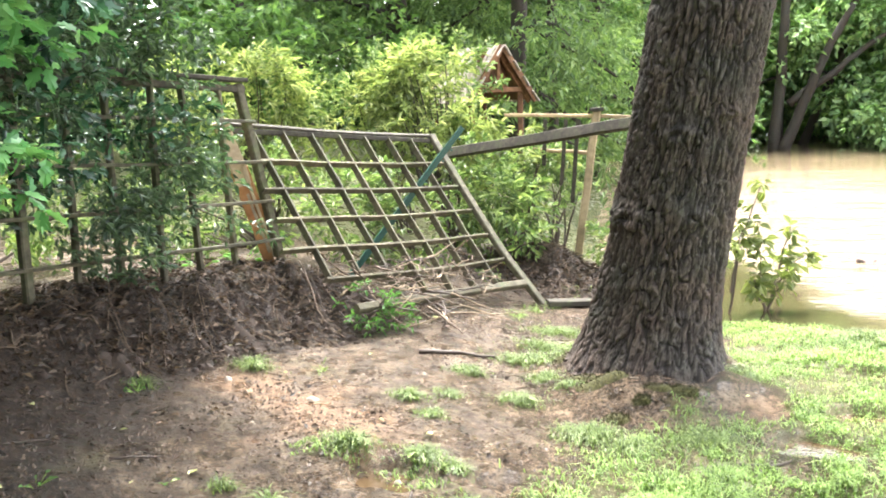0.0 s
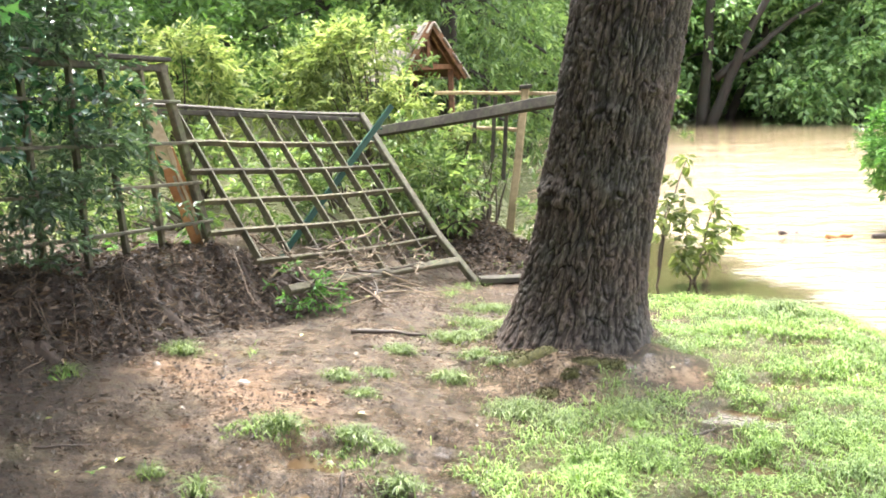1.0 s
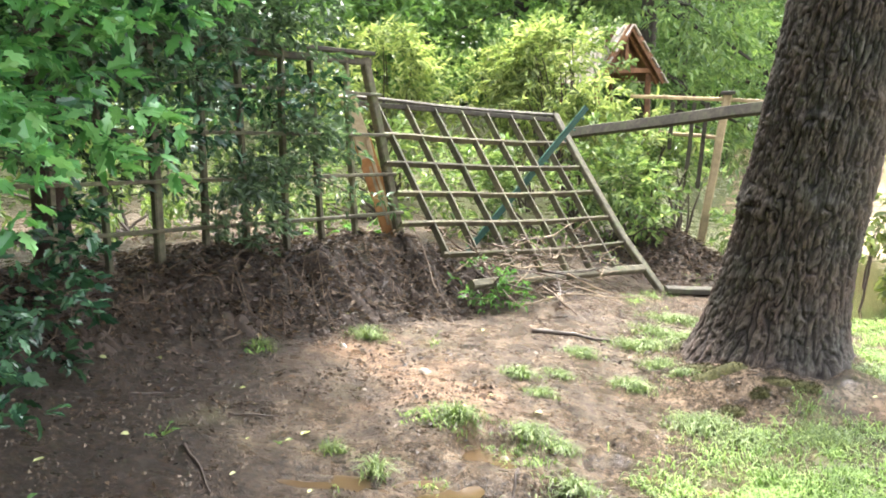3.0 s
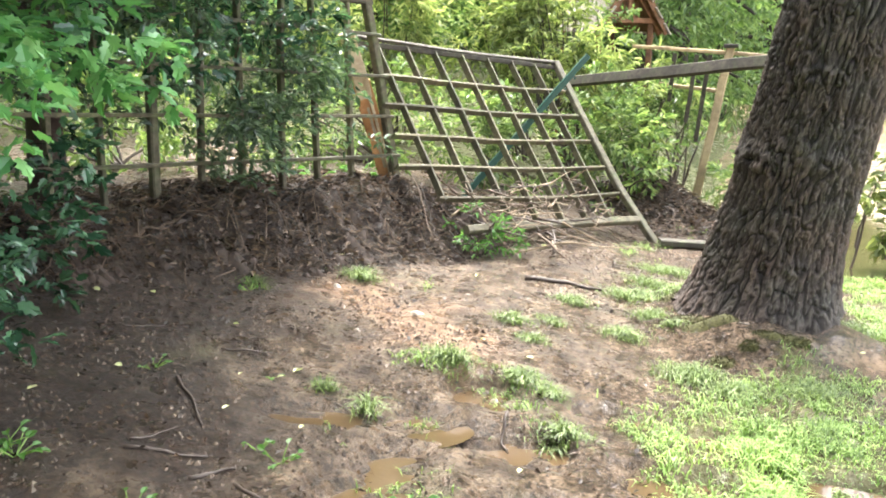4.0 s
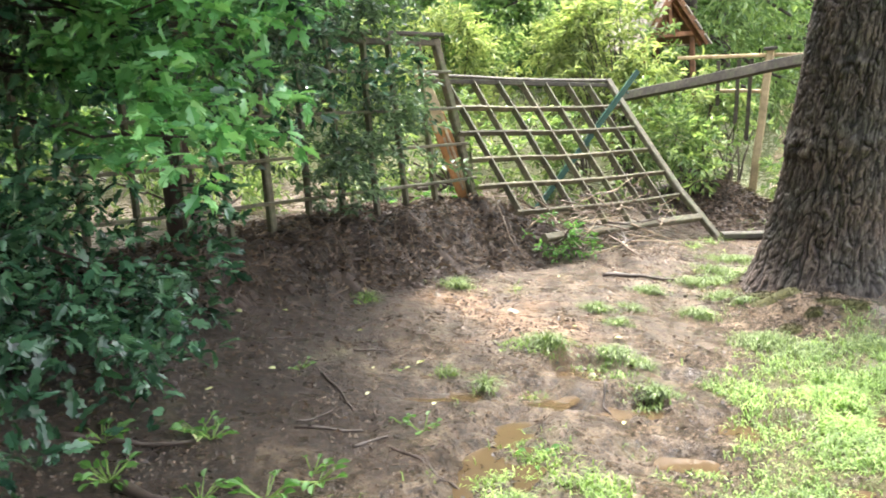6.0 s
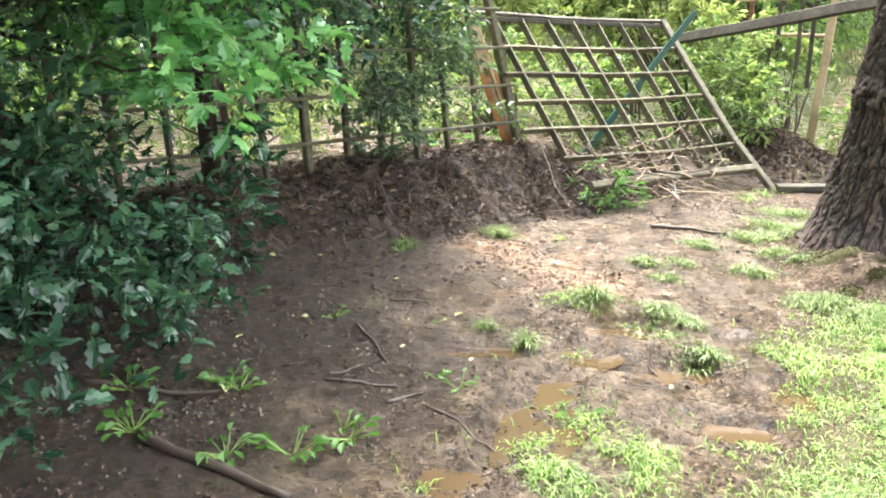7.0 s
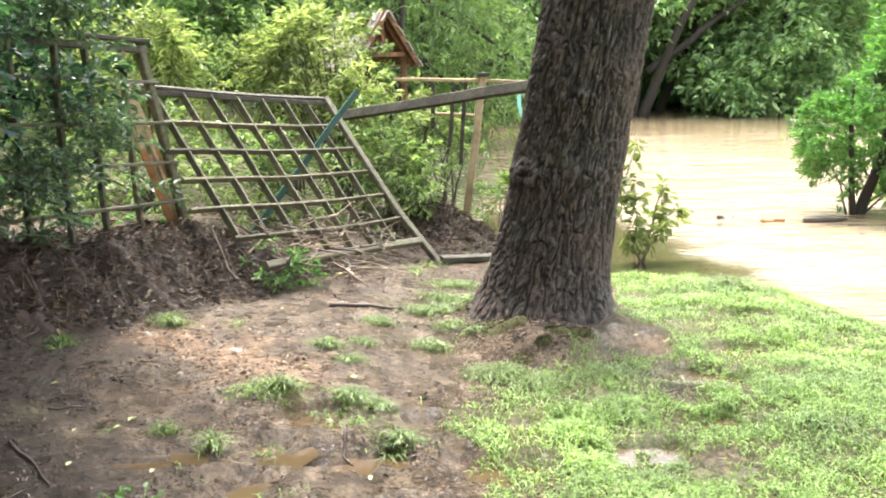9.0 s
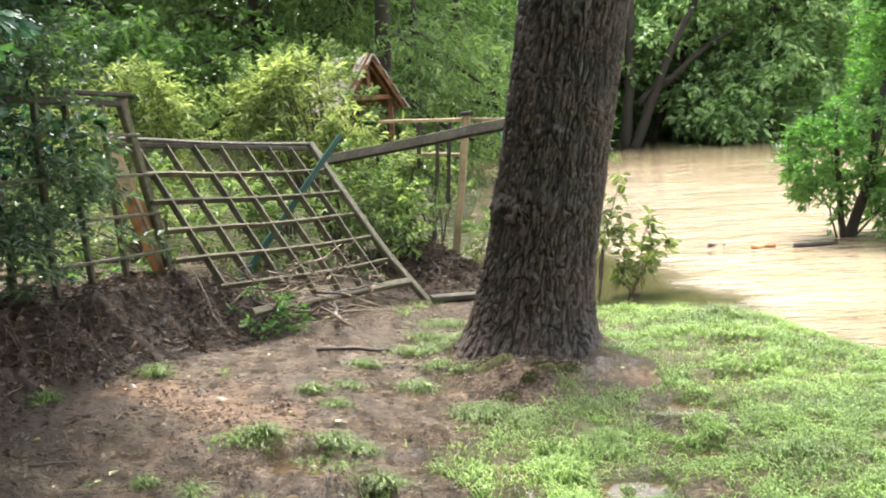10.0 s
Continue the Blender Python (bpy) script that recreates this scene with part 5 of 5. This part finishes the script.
solo("leaf_litter", leaves(np.stack([lx, ly, ground_z(lx, ly) + 0.006], -1), np.stack([np.cos(a), np.sin(a), lr.uniform(-0.2, 0.7, n)], -1), lr.normal(0, 0.5, (n, 3)) + (0, 0, 1), size, size * lr.uniform(0.2, 0.7, n), 0.2, plain=True),
     DRYLEAF, (0, 0, 0), "dark rotting leaf litter and bark crumbs on the bank", "leaf litter", kind="stuff")
CHIP = leaf_material("brown_bark_chip", (0.018, 0.011, 0.007), (0.052, 0.033, 0.021), (0.17, 0.118, 0.075), 0.55, 0.05, 0.6)
bx, by = lr.uniform(-4.2, 0.9, 60000), lr.uniform(2.2, 9.2, 60000)
keep = lr.random(len(bx)) < 0.5 * np.maximum(bank_mask(bx, by), sstep(1.3, 0.6, np.hypot(bx - 0.25, by - 8.7)))
bx, by = bx[keep], by[keep]
n = len(bx)
a = lr.uniform(0, 2 * np.pi, n)
size = lr.uniform(0.025, 0.075, n)
solo("bark_chips", leaves(np.stack([bx, by, ground_z(bx, by) + lr.uniform(0.004, 0.03, n)], -1), np.stack([np.cos(a), np.sin(a), lr.uniform(-0.5, 0.5, n)], -1), lr.normal(0, 0.5, (n, 3)) + (0, 0, 1), size, size * lr.uniform(0.15, 0.5, n), 0.3, plain=True),
     CHIP, (0, 0, 0), "brown bark chips and curled dead leaves on the bank", "leaf litter", kind="stuff")
cx, cy = lr.uniform(-3.0, 0.9, 26000), lr.uniform(1.0, 7.2, 26000)
keep = lr.random(len(cx)) < 0.15 + 0.85 * sstep(0.42, 0.68, vnoise(cx * 4, cy * 4, 0, 78))
cx, cy = cx[keep], cy[keep]
m = len(cx)
mid = np.stack([cx, cy, ground_z(cx, cy) + 0.001], -1)
size = lr.uniform(0.003, 0.011, m) * lr.uniform(0.5, 1.3, m)
ang = lr.uniform(0, 2 * np.pi, m)
fwd, rgt, top = np.stack([np.cos(ang), np.sin(ang), 0 * ang], -1), np.stack([-np.sin(ang), np.cos(ang), 0 * ang], -1), np.array([0, 0, 1.0])
w6 = lr.uniform(0.6, 1.3, (6, m, 1)) * size[:, None]
octa = np.stack([mid + fwd * w6[0], mid + rgt * w6[1], mid - fwd * w6[2], mid - rgt * w6[3], mid + top * w6[4], mid - top * w6[5]], 1).reshape(-1, 3)
k6 = np.arange(m)[:, None] * 6
solo("soil_crumbs", Geo().add(octa, (), np.concatenate([k6 + [[a, (a + 1) % 4, 4]] for a in range(4)] + [k6 + [[(a + 1) % 4, a, 5]] for a in range(4)])), CRUMB, (0, 0, 0),
     "small crumbs of wet earth and grit", "soil", kind="stuff")
twigs = Geo()
for k in range(800):
    while True:
        x, y = lr.uniform(-3.6, 0.6), lr.uniform(2.2, 8.8)
        if lr.random() < max(float(bank_mask(np.array([x]), np.array([y]))[0]), float(sstep(0.8, 0.3, math.hypot(x - 0.3, y - 8.1)))):
            break
    a, ln = lr.uniform(0, 6.28), lr.uniform(0.06, 0.28)
    p = wander((x, y, 0), (x + math.cos(a) * ln, y + math.sin(a) * ln, 0), 5, 0.01, k)
    p[:, 2] = ground_z(p[:, 0], p[:, 1]) + 0.008 + np.linspace(0, lr.uniform(0, 0.05), 5)
    tube(p, np.linspace(0.005, 0.002, 5), 4, geo=twigs)
solo("twig_litter", twigs, TWIG_MID, (0, 0, 0), "broken brown twigs strewn over the bank", "twigs", kind="stuff")

# ---- the drift of branches caught under the fallen panel ----
for k in range(48):
    a = np.array([-1.25 + lr.uniform(-0.45, 0.75), 5.95 + lr.uniform(-0.1, 0.75), 0])
    ang, ln = lr.uniform(-0.9, 1.9), lr.uniform(0.18, 0.6)
    b = a + np.array([math.cos(ang) * ln, math.sin(ang) * ln, 0])
    p = wander(a, b, 8, 0.012, 900 + k)
    p[:, 2] = ground_z(p[:, 0], p[:, 1]) + 0.02 + np.linspace(lr.uniform(0, 0.2), lr.uniform(0.02, 0.25), 8)
    rad = lr.uniform(0.004, 0.011)
    solo("drift_branch", tube(p, np.linspace(rad, rad * 0.4, 8), 6, 0.3, k), (TWIG, TWIG_MID, TWIG_DARK)[k % 3], tuple(p[0]), "broken branch caught in flood drift under the fence", "branch", "drift under the panel", smooth=True)
for k in range(95):
    u, v = lr.uniform(0.0, 0.72), lr.uniform(0.76, 1.02)
    a = on_panel(u, v) + np.array([0.08, -0.06, 0.04])
    b = a + (TR - TL) * lr.uniform(-0.18, 0.22) + np.array([lr.uniform(-0.12, 0.2), lr.uniform(-0.2, 0.1), lr.uniform(-0.12, 0.12)])
    a[2], b[2] = max(a[2], gz(a[0], a[1]) + 0.02), max(b[2], gz(b[0], b[1]) + 0.02)
    rad = lr.uniform(0.003, 0.008)
    solo("drift_branch", tube(wander(a, b, 8, 0.011, 1400 + k), np.linspace(rad, rad * 0.4, 8), 6, 0.3, k), (TWIG_MID, TWIG_MID, TWIG, TWIG_DARK)[k % 4], tuple(a), "broken branch caught in flood drift under the fence", "branch", "drift under the panel", smooth=True)
shrub("torn_branch", "torn leafy green branch lying against the fallen panel", (-1.08, 5.92, gz(-1.08, 5.92)), [((-1.1, 5.9, 0.2), (0.15, 0.1, 0.18), 60), ((-0.97, 5.96, 0.08), (0.17, 0.08, 0.07), 26)], RIVERBUSH, 7, 0.10, 0.055, 0.3, 0.2, 171, 4, category="branch")

# clods broken from the bank
CLOD = plain_material("dark_sod", (0.032, 0.019, 0.012), 0.85, 40, 0, 0.6)
made = 0
while made < 60:
    x, y = lr.uniform(-3.3, -0.9), lr.uniform(2.4, 6.7)
    d = (x - FX) * NX + (y - FY) * NY
    if not 0.45 < d < 1.0 or float(bank_mask(np.array([x]), np.array([y]))[0]) < 0.15:
        continue
    r0 = lr.uniform(0.025, 0.085)
    solo("clod", blob(x, y, r0 * lr.uniform(0.8, 1.4), r0 * lr.uniform(0.6, 1.0), r0 * lr.uniform(0.3, 0.55), made + 5), CLOD, (x, y, gz(x, y)), "dark brown clod of sod broken from the bank", "clod", "clods on the bank")
    made += 1

# flood drift out on the water
for x, y, ln, m, label in ((3.65, 9.6, 0.28, WOOD_SPLIT, "orange-brown drift log in the flooded river"), (4.1, 9.55, 0.5, TWIG_DARK, "dark drift branch in the flooded river"), (3.25, 9.9, 0.2, TWIG_DARK, "dark drift branch in the flooded river")):
    p = wander((x, y, WATER + 0.01), (x + ln, y + 0.05, WATER + 0.02), 7, 0.02, int(x * 10))
    solo("drift_log", tube(p, np.linspace(0.035, 0.015, 7), 8, 0.5), m, (x, y, WATER), label, "log", "drift on the river", smooth=True)
